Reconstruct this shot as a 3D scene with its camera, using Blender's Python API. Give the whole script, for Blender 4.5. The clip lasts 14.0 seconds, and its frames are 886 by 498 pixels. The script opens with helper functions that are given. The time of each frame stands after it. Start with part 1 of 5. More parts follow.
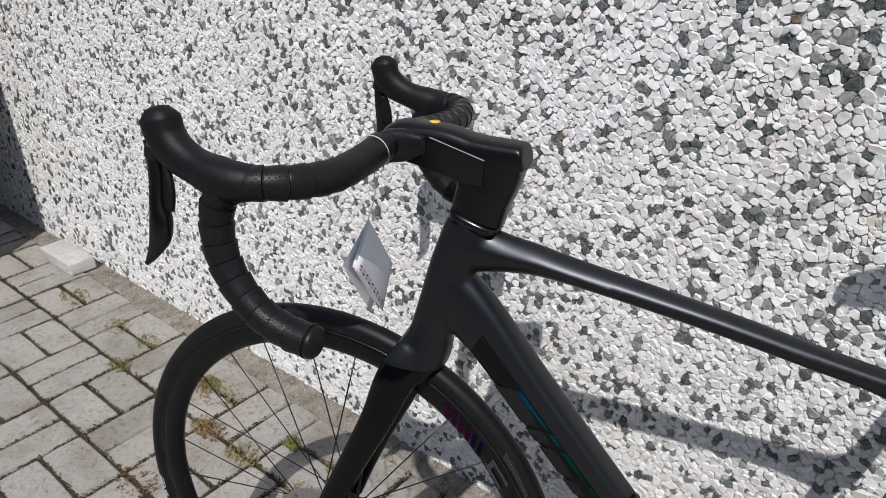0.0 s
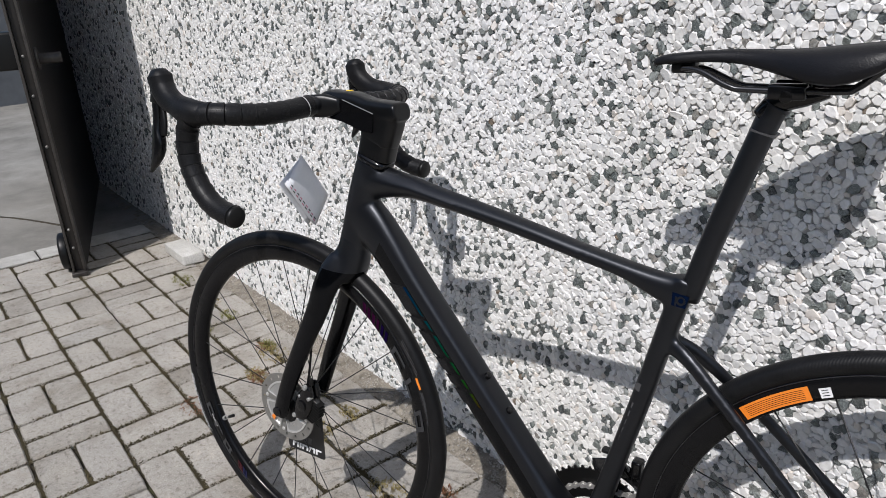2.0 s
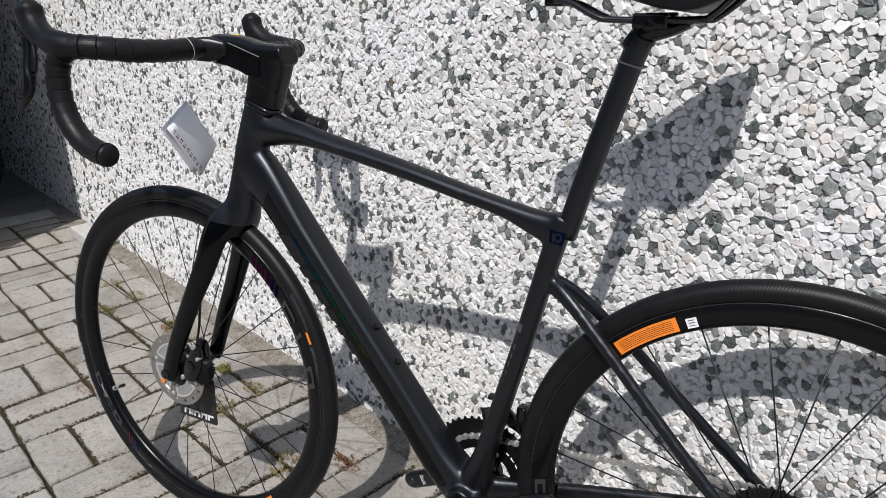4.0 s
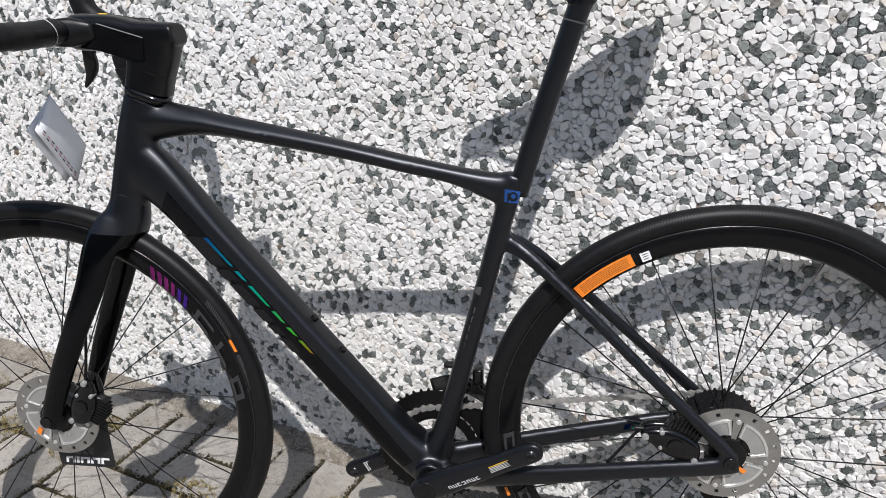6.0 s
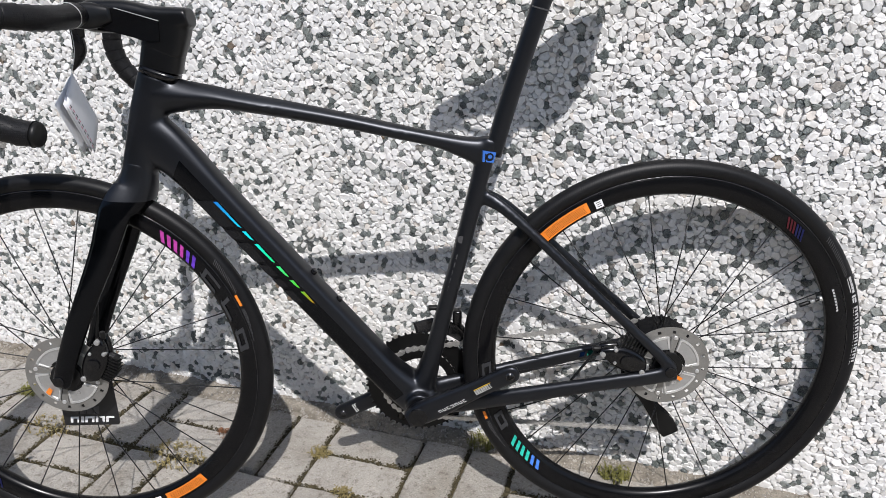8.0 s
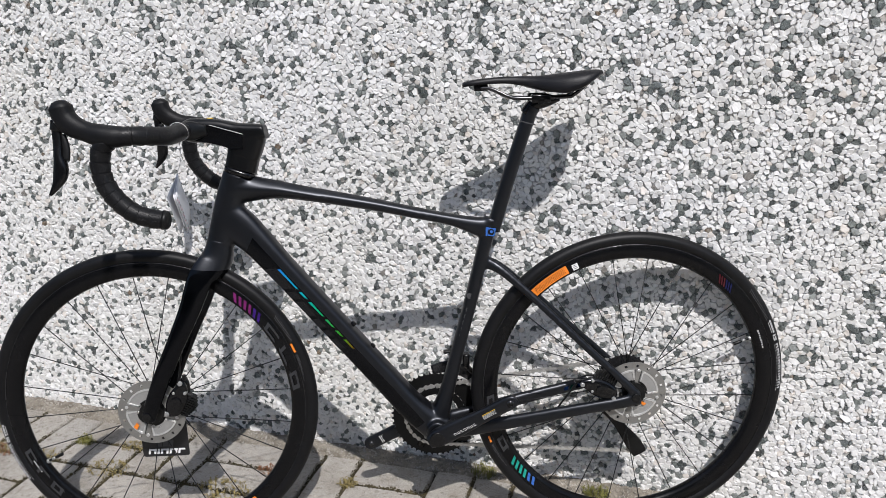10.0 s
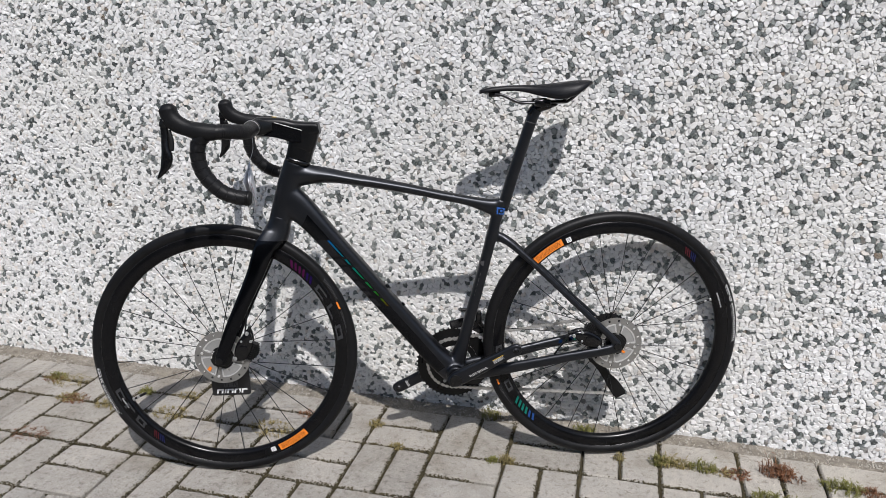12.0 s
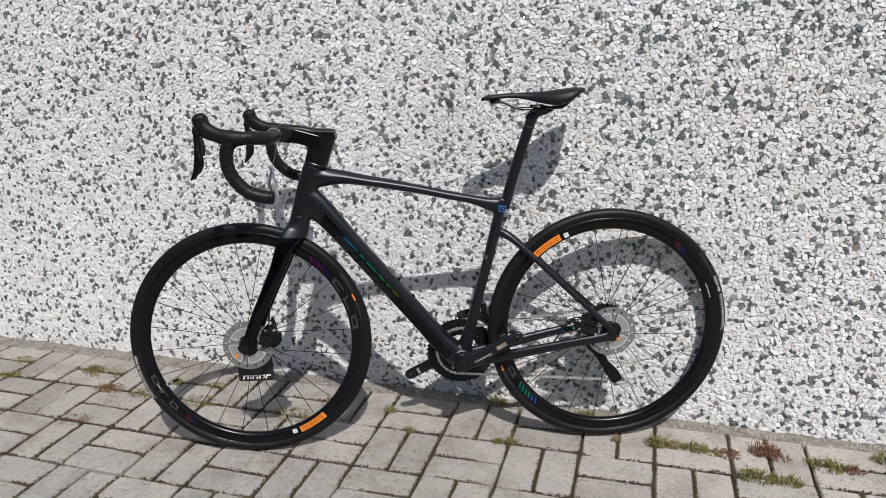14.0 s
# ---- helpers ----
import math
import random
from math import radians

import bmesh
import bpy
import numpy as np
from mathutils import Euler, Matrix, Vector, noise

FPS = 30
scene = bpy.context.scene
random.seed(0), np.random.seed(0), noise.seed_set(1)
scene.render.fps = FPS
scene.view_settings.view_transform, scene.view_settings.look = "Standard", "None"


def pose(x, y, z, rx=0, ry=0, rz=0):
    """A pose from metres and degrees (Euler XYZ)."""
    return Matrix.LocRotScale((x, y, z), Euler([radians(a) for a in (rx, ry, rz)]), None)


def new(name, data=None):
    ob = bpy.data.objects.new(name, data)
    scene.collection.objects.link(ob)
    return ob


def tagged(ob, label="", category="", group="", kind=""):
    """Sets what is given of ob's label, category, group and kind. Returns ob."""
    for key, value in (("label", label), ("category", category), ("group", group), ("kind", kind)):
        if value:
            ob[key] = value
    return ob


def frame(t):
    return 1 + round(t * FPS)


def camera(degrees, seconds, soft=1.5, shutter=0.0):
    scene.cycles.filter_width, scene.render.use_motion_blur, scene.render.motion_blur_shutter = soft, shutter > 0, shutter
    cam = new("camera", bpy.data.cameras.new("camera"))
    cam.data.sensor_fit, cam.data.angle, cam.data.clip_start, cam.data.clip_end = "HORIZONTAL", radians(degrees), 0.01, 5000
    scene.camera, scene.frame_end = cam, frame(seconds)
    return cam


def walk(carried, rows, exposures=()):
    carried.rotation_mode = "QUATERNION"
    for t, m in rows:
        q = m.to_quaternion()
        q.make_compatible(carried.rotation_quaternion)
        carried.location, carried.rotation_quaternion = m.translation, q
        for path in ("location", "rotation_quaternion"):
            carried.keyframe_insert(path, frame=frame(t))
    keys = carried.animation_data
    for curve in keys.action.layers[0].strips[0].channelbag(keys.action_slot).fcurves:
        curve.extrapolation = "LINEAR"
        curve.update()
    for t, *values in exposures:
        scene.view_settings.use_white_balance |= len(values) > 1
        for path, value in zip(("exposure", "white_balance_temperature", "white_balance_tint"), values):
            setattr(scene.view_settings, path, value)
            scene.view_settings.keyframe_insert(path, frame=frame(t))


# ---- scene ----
cam = camera(63.68, 14.0, soft=0.5)
ROWS = [
    (0, 0.0364, -0.9148, 1.1586, 63.46, 1.76, 40.52),
    (0.5, 0.1092, -0.9075, 1.1412, 64.42, 0.34, 43.10),
    (1, 0.2708, -0.8848, 1.1150, 66.55, 1.56, 50.56),
    (1.5, 0.4013, -0.9032, 1.1097, 67.86, 3.53, 52.38),
    (2, 0.5377, -0.9309, 1.0999, 68.84, 3.41, 51.94),
    (2.5, 0.5875, -0.8940, 1.0738, 68.58, 2.45, 49.91),
    (3, 0.6320, -0.8781, 1.0298, 69.88, 1.51, 50.64),
    (3.2, 0.6381, -0.8820, 1.0268, 69.79, 1.55, 50.64),
    (5.3, 0.4555, -0.9229, 0.9802, 67.07, 1.37, 35.34),
    (5.5, 0.4347, -0.9402, 0.9813, 66.59, 1.72, 33.49),
    (6, 0.3833, -1.0417, 1.0024, 66.89, 2.03, 26.18),
    (6.5, 0.3289, -1.1650, 1.0029, 66.80, 1.60, 20.31),
    (7, 0.3304, -1.2091, 1.0005, 66.55, 1.02, 18.51),
    (7.5, 0.3323, -1.2289, 1.0061, 66.34, 0.94, 18.21),
    (8, 0.3359, -1.2508, 1.0086, 66.43, 0.93, 18.23),
    (8.5, 0.3368, -1.2886, 1.0277, 67.25, 0.91, 17.46),
    (9, 0.3421, -1.3407, 1.0536, 71.01, 1.17, 15.96),
    (9.2, 0.3538, -1.3762, 1.0643, 72.36, 1.29, 15.88),
    (11.3, 0.3705, -1.8768, 1.1544, 72.43, 0.53, 16.24),
    (11.5, 0.3739, -1.8953, 1.1619, 72.17, 0.45, 15.83),
    (12, 0.3857, -1.9168, 1.1670, 71.75, 0.60, 15.33),
    (12.5, 0.4016, -1.9507, 1.1696, 71.69, 0.70, 15.29),
    (13, 0.4545, -2.0027, 1.1754, 71.74, 0.70, 15.18),
    (13.5, 0.4834, -2.0449, 1.1919, 71.97, 1.01, 15.60),
    (14, 0.4588, -2.0600, 1.1782, 72.51, 1.46, 16.61),
]
walk(cam, [(t, pose(x, y, z, rx, ry, rz)) for t, x, y, z, rx, ry, rz in ROWS],
     [(0.0, -0.38), (1.5, -0.30), (3.0, -0.25), (5.5, -0.17), (7.5, -0.10), (9.0, -0.15), (11.5, -0.28), (14.0, -0.29)])
# sun: travels to -x, into the wall and down; the sky agrees with it
SUN_WAY = Vector((-0.56, 1.0, -1.49)).normalized()
world = bpy.data.worlds.new("sky")
scene.world = world
world.use_nodes = True
wn = world.node_tree.nodes
sky = wn.new("ShaderNodeTexSky")
sky.sky_type = 'NISHITA'
sky.sun_disc = False
sky.sun_elevation = math.asin(-SUN_WAY.z)
sky.sun_rotation = math.atan2(-SUN_WAY.x, -SUN_WAY.y)
world.node_tree.links.new(sky.outputs["Color"], wn["Background"].inputs["Color"])
wn["Background"].inputs["Strength"].default_value = 0.14
sun_data = bpy.data.lights.new("sun", 'SUN')
sun_data.energy, sun_data.angle, sun_data.color = 4.6, radians(0.53), (1.0, 0.970, 0.964)
sun = new("sun", sun_data)
sun.matrix_world = Matrix.Translation((2, -3, 5)) @ SUN_WAY.to_track_quat('-Z', 'Y').to_matrix().to_4x4()

rng = random.Random(11)
nrs = np.random.RandomState(5)


# ---------- materials ----------
def mat(name):
    m = bpy.data.materials.new(name)
    m.use_nodes = True
    return m, m.node_tree.nodes, m.node_tree.links, m.node_tree.nodes["Principled BSDF"]


def noise_tex(nd, lk, scale, detail=4.0, rough=0.55, coord="Object", vec=None):
    n = nd.new("ShaderNodeTexNoise")
    n.inputs["Scale"].default_value = scale
    n.inputs["Detail"].default_value = detail
    n.inputs["Roughness"].default_value = rough
    if vec is None:
        tc = nd.new("ShaderNodeTexCoord")
        vec = tc.outputs[coord]
    lk.new(vec, n.inputs["Vector"])
    return n


def ramp(nd, lk, src, stops):
    r = nd.new("ShaderNodeValToRGB")
    el = r.color_ramp.elements
    while len(el) < len(stops):
        el.new(0.5)
    for e, (p, c) in zip(el, stops):
        e.position = p
        e.color = (*c, 1.0) if len(c) == 3 else c
    lk.new(src, r.inputs["Fac"])
    return r


def mix(nd, lk, fac, a, b, blend='MIX'):
    m = nd.new("ShaderNodeMix")
    m.data_type = 'RGBA'
    m.blend_type = blend
    for sock, v in ((m.inputs[0], fac), (m.inputs[6], a), (m.inputs[7], b)):
        if isinstance(v, (int, float)):
            sock.default_value = v
        elif isinstance(v, tuple):
            sock.default_value = (*v, 1.0) if len(v) == 3 else v
        else:
            lk.new(v, sock)
    return m.outputs[2]


def bump(nd, lk, bsdf, src, dist, strength=1.0):
    b = nd.new("ShaderNodeBump")
    b.inputs["Distance"].default_value = dist
    b.inputs["Strength"].default_value = strength
    lk.new(src, b.inputs["Height"])
    lk.new(b.outputs["Normal"], bsdf.inputs["Normal"])


def plain(name, col, rough=0.5, metal=0.0, vary=0.25, scale=60.0, bump_d=0.0, coat=0.0, spec=0.5):
    """A paint, plastic or metal: one colour with fine and coarse variation in tone and gloss."""
    m, nd, lk, b = mat(name)
    n1 = noise_tex(nd, lk, scale)
    n2 = noise_tex(nd, lk, scale * 0.09, 2.0)
    s = mix(nd, lk, 0.5, n1.outputs["Fac"], n2.outputs["Fac"])
    lo = tuple(c * (1 - vary) for c in col)
    hi = tuple(min(1.0, c * (1 + vary)) for c in col)
    r = ramp(nd, lk, s, [(0.3, lo), (0.7, hi)])
    lk.new(r.outputs["Color"], b.inputs["Base Color"])
    rr = nd.new("ShaderNodeMapRange")
    rr.inputs["To Min"].default_value = max(0.03, rough - 0.08)
    rr.inputs["To Max"].default_value = min(1.0, rough + 0.08)
    lk.new(n2.outputs["Fac"], rr.inputs["Value"])
    lk.new(rr.outputs["Result"], b.inputs["Roughness"])
    b.inputs["Metallic"].default_value = metal
    b.inputs["Coat Weight"].default_value = coat
    b.inputs["Specular IOR Level"].default_value = spec
    if bump_d:
        bump(nd, lk, b, n1.outputs["Fac"], bump_d)
    return m


def piece_random(nd, joined):
    if joined:
        return nd.new("ShaderNodeNewGeometry").outputs["Random Per Island"]
    return nd.new("ShaderNodeObjectInfo").outputs["Random"]


def stone_material(name, stops, rough, joined, veins):
    m, nd, lk, b = mat(name)
    rnd = piece_random(nd, joined)
    base = ramp(nd, lk, rnd, stops)
    base.color_ramp.interpolation = 'CONSTANT'
    spot = nd.new("ShaderNodeNewGeometry").outputs["Position"]
    n = noise_tex(nd, lk, 170.0, 5.0, 0.65, vec=spot)
    grain = ramp(nd, lk, n.outputs["Fac"], [(0.32, (1 - veins,) * 3), (0.62, (1.0, 1.0, 1.0)), (0.75, (1 + veins * 0.5,) * 3)])
    col = mix(nd, lk, 1.0, base.outputs["Color"], grain.outputs["Color"], 'MULTIPLY')
    if veins > 0.3:
        # pale calcite veins and lighter patches inside the dark stones
        v = noise_tex(nd, lk, 95.0, 3.0, 0.6, vec=spot)
        v.inputs["Distortion"].default_value = 1.6
        line = ramp(nd, lk, v.outputs["Fac"], [(0.455, (0, 0, 0)), (0.49, (0.55, 0.55, 0.55)), (0.505, (0, 0, 0)), (0.56, (0.0, 0.0, 0.0)), (0.68, (0.55, 0.55, 0.55))])
        col = mix(nd, lk, line.outputs["Color"], col, (0.42, 0.45, 0.43))
    n2 = noise_tex(nd, lk, 1.7, 3.0, vec=spot)
    dirt = ramp(nd, lk, n2.outputs["Fac"], [(0.35, (0.95, 0.945, 0.925)), (0.6, (1, 1, 1))])
    col = mix(nd, lk, 1.0, col, dirt.outputs["Color"], 'MULTIPLY')
    lk.new(col, b.inputs["Base Color"])
    b.inputs["Roughness"].default_value = rough
    bump(nd, lk, b, n.outputs["Fac"], 0.0009)
    return m


WHITES = [(0.0, (0.82, 0.815, 0.80)), (0.3, (0.86, 0.856, 0.845)), (0.55, (0.78, 0.77, 0.75)), (0.72, (0.84, 0.825, 0.815)),
          (0.86, (0.70, 0.70, 0.695)), (0.955, (0.76, 0.71, 0.66))]
DARKS = [(0.0, (0.152, 0.171, 0.163)), (0.16, (0.095, 0.113, 0.111)), (0.32, (0.237, 0.261, 0.248)), (0.5, (0.132, 0.150, 0.152)),
         (0.64, (0.321, 0.341, 0.327)), (0.82, (0.076, 0.084, 0.085)), (0.94, (0.274, 0.255, 0.232)), (0.985, (0.208, 0.152, 0.105))]
M_white_j = stone_material("white_marble_chips", WHITES, 0.55, True, 0.12)
M_dark_j = stone_material("green_grey_chips", DARKS, 0.5, True, 0.62)
M_white_o = stone_material("white_marble_chip", WHITES, 0.55, False, 0.12)
M_dark_o = stone_material("green_grey_chip", DARKS, 0.5, False, 0.62)


def mortar_material():
    m, nd, lk, b = mat("grey_mortar")
    n = noise_tex(nd, lk, 55.0, 6.0, 0.7)
    r = ramp(nd, lk, n.outputs["Fac"], [(0.3, (0.40, 0.395, 0.385)), (0.7, (0.56, 0.555, 0.54))])
    # past the stretch with separate chips the same cover goes on as a pattern of stones
    geo = nd.new("ShaderNodeNewGeometry")
    vor = nd.new("ShaderNodeTexVoronoi")
    vor.inputs["Scale"].default_value = 85.0
    lk.new(geo.outputs["Position"], vor.inputs["Vector"])
    tone = nd.new("ShaderNodeSeparateColor")
    lk.new(vor.outputs["Color"], tone.inputs["Color"])
    stones = ramp(nd, lk, tone.outputs["Red"], [(0.0, (0.12, 0.14, 0.135)), (0.12, (0.25, 0.27, 0.26)), (0.22, (0.82, 0.815, 0.80)), (0.6, (0.74, 0.73, 0.71))])
    stones.color_ramp.interpolation = 'CONSTANT'
    sep = nd.new("ShaderNodeSeparateXYZ")
    lk.new(geo.outputs["Position"], sep.inputs["Vector"])
    past = None
    for axis, limit in (("Z", 1.43), ("X", 1.3)):
        g = nd.new("ShaderNodeMath")
        g.operation = 'GREATER_THAN'
        lk.new(sep.outputs[axis], g.inputs[0])
        g.inputs[1].default_value = limit
        if past is None:
            past = g.outputs[0]
        else:
            mx = nd.new("ShaderNodeMath")
            mx.operation = 'MAXIMUM'
            lk.new(past, mx.inputs[0])
            lk.new(g.outputs[0], mx.inputs[1])
            past = mx.outputs[0]
    lk.new(mix(nd, lk, past, r.outputs["Color"], stones.outputs["Color"]), b.inputs["Base Color"])
    b.inputs["Roughness"].default_value = 0.9
    bump(nd, lk, b, n.outputs["Fac"], 0.004)
    return m


def paver_material(name, joined):
    m, nd, lk, b = mat(name)
    rnd = piece_random(nd, joined)
    tone = ramp(nd, lk, rnd, [(0.0, (0.310, 0.288, 0.257)), (0.2, (0.360, 0.337, 0.301)), (0.7, (0.402, 0.376, 0.338)), (1.0, (0.350, 0.332, 0.303))])
    geo = nd.new("ShaderNodeNewGeometry")
    fine = noise_tex(nd, lk, 330.0, 4.0, 0.75, vec=geo.outputs["Position"])
    spk = ramp(nd, lk, fine.outputs["Fac"], [(0.34, (0.50, 0.49, 0.47)), (0.43, (0.94, 0.94, 0.94)), (0.57, (1.04, 1.04, 1.04)), (0.66, (1.5, 1.49, 1.46))])
    col = mix(nd, lk, 1.0, tone.outputs["Color"], spk.outputs["Color"], 'MULTIPLY')
    wide = noise_tex(nd, lk, 7.0, 5.0, 0.6, vec=geo.outputs["Position"])
    st = ramp(nd, lk, wide.outputs["Fac"], [(0.33, (0.72, 0.69, 0.64)), (0.50, (1, 1, 1)), (0.72, (1.14, 1.13, 1.11))])
    col = mix(nd, lk, 0.85, col, st.outputs["Color"], 'MULTIPLY')
    b.inputs["Roughness"].default_value = 0.88
    # base colour grows paler and slightly warmer towards +x
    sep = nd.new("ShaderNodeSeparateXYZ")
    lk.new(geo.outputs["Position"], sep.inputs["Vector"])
    along_x = nd.new("ShaderNodeMapRange")
    along_x.inputs["From Min"].default_value, along_x.inputs["From Max"].default_value = -0.3, 1.0
    lk.new(sep.outputs["X"], along_x.inputs["Value"])
    pale = ramp(nd, lk, along_x.outputs["Result"], [(0.0, (1, 1, 1)), (1.0, (1.24, 1.23, 1.20))])
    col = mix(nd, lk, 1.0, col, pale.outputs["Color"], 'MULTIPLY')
    pit = noise_tex(nd, lk, 75.0, 4.0, 0.7, vec=geo.outputs["Position"])
    pt = ramp(nd, lk, pit.outputs["Fac"], [(0.36, (0.62, 0.60, 0.57)), (0.45, (1, 1, 1)), (0.60, (1.02, 1.02, 1.02)), (0.68, (1.22, 1.21, 1.19))])
    col = mix(nd, lk, 0.9, col, pt.outputs["Color"], 'MULTIPLY')
    lk.new(col, b.inputs["Base Color"])
    h = mix(nd, lk, 0.5, fine.outputs["Fac"], pit.outputs["Fac"])
    bump(nd, lk, b, h, 0.006)
    return m


def soil_material():
    m, nd, lk, b = mat("joint_soil")
    n = noise_tex(nd, lk, 90.0, 5.0, 0.7)
    n2 = noise_tex(nd, lk, 6.0, 3.0)
    r = ramp(nd, lk, n.outputs["Fac"], [(0.3, (0.016, 0.013, 0.009)), (0.7, (0.075, 0.060, 0.040))])
    r2 = ramp(nd, lk, n2.outputs["Fac"], [(0.5, (1, 1, 1)), (0.65, (0.75, 0.95, 0.5))])
    col = mix(nd, lk, 1.0, r.outputs["Color"], r2.outputs["Color"], 'MULTIPLY')
    lk.new(col, b.inputs["Base Color"])
    b.inputs["Roughness"].default_value = 0.95
    bump(nd, lk, b, n.outputs["Fac"], 0.006)
    return m


def concrete_material(name, lo, hi, scale=9.0):
    m, nd, lk, b = mat(name)
    geo = nd.new("ShaderNodeNewGeometry")
    n = noise_tex(nd, lk, scale, 6.0, 0.65, vec=geo.outputs["Position"])
    f = noise_tex(nd, lk, 190.0, 3.0, 0.7, vec=geo.outputs["Position"])
    r = ramp(nd, lk, n.outputs["Fac"], [(0.3, lo), (0.68, hi)])
    s = ramp(nd, lk, f.outputs["Fac"], [(0.3, (0.75, 0.75, 0.75)), (0.6, (1.08, 1.08, 1.08))])
    col = mix(nd, lk, 1.0, r.outputs["Color"], s.outputs["Color"], 'MULTIPLY')
    lk.new(col, b.inputs["Base Color"])
    b.inputs["Roughness"].default_value = 0.9
    bump(nd, lk, b, f.outputs["Fac"], 0.003)
    return m


def tread_material():
    """Black tyre rubber with fine slanting file lines round the wheel."""
    m, nd, lk, b = mat("tyre_rubber")
    tc = nd.new("ShaderNodeTexCoord")
    sep = nd.new("ShaderNodeSeparateXYZ")
    lk.new(tc.outputs["Object"], sep.inputs["Vector"])

    def calc(op, p, q=0.0):
        n = nd.new("ShaderNodeMath")
        n.operation = op
        for sock, v in zip(n.inputs, (p, q)):
            if isinstance(v, (int, float)):
                sock.default_value = v
            else:
                lk.new(v, sock)
        return n.outputs[0]
    around = calc('MULTIPLY', calc('ARCTAN2', sep.outputs["Z"], sep.outputs["X"]), 560.0)
    slant = calc('MULTIPLY', calc('ABSOLUTE', sep.outputs["Y"]), 1500.0)
    lines = calc('SINE', calc('ADD', around, slant))
    gr = noise_tex(nd, lk, 220.0, 3.0)
    wide = noise_tex(nd, lk, 24.0, 3.0)
    r = ramp(nd, lk, mix(nd, lk, 0.6, gr.outputs["Fac"], wide.outputs["Fac"]), [(0.3, (0.0032, 0.0032, 0.0037)), (0.7, (0.0085, 0.0085, 0.0092))])
    lk.new(r.outputs["Color"], b.inputs["Base Color"])
    b.inputs["Roughness"].default_value = 0.46
    b.inputs["Specular IOR Level"].default_value = 0.24
    bump(nd, lk, b, calc('ADD', calc('MULTIPLY', lines, 0.5), calc('MULTIPLY', gr.outputs["Fac"], 1.2)), 0.00008)
    return m


def tape_material():
    """Bar tape: black, with rows of small pressed dots."""
    m, nd, lk, b = mat("perforated_tape")
    tc = nd.new("ShaderNodeTexCoord")
    v = nd.new("ShaderNodeTexVoronoi")
    v.inputs["Scale"].default_value = 420.0
    v.inputs["Randomness"].default_value = 0.25
    lk.new(tc.outputs["Object"], v.inputs["Vector"])
    r = ramp(nd, lk, v.outputs["Distance"], [(0.12, (0.0035, 0.0035, 0.004)), (0.3, (0.006, 0.006, 0.0068))])
    lk.new(r.outputs["Color"], b.inputs["Base Color"])
    b.inputs["Roughness"].default_value = 0.44
    b.inputs["Specular IOR Level"].default_value = 0.27
    rr = ramp(nd, lk, v.outputs["Distance"], [(0.1, (0, 0, 0)), (0.35, (1, 1, 1))])
    bump(nd, lk, b, rr.outputs["Color"], 0.0005)
    return m


def emboss(nd, lk, b, lean):
    """Foil pressed with fine facets that all lean up and back: dark but for the angle at which they flash."""
    face = nd.new("ShaderNodeVectorTransform")
    face.vector_type, face.convert_from, face.convert_to = 'NORMAL', 'OBJECT', 'WORLD'
    face.inputs["Vector"].default_value = Vector(lean).normalized()
    lk.new(face.outputs["Vector"], b.inputs["Normal"])
    b.inputs["Metallic"].default_value = 1.0
    b.inputs["Roughness"].default_value = 0.28


def rainbow_material(name, axis, lo, hi, stops):
    """Embossed foil whose colour runs through the rainbow along one axis of the bicycle."""
    m, nd, lk, b = mat(name)
    tc = nd.new("ShaderNodeTexCoord")
    sep = nd.new("ShaderNodeSeparateXYZ")
    lk.new(tc.outputs["Object"], sep.inputs["Vector"])
    mr = nd.new("ShaderNodeMapRange")
    mr.inputs["From Min"].default_value, mr.inputs["From Max"].default_value = lo, hi
    lk.new(sep.outputs[axis], mr.inputs["Value"])
    r = ramp(nd, lk, mr.outputs["Result"], stops)
    lk.new(r.outputs["Color"], b.inputs["Base Color"])
    emboss(nd, lk, b, (-0.20, 0.81, 0.552))
    return m


def foil(name, col, lean):
    m, nd, lk, b = mat(name)
    n = noise_tex(nd, lk, 160.0, 3.0)
    r = ramp(nd, lk, n.outputs["Fac"], [(0.3, tuple(c * 0.6 for c in col)), (0.65, col)])
    lk.new(r.outputs["Color"], b.inputs["Base Color"])
    emboss(nd, lk, b, lean)
    return m


M_mortar = mortar_material()
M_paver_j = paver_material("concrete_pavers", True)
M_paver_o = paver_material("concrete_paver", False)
M_soil = soil_material()
M_kerb = concrete_material("pale_concrete", (0.36, 0.35, 0.32), (0.56, 0.55, 0.52))
M_strip = concrete_material("wall_foot_concrete", (0.12, 0.102, 0.078), (0.34, 0.305, 0.25), 26.0)
M_street = concrete_material("street_concrete", (0.15, 0.143, 0.128), (0.30, 0.288, 0.26), 2.2)
M_unseen_wall = concrete_material("unseen_wall_plaster", (0.16, 0.155, 0.14), (0.24, 0.235, 0.22), 1.5)
M_block = concrete_material("block_concrete", (0.50, 0.49, 0.46), (0.66, 0.65, 0.62), 12.0)


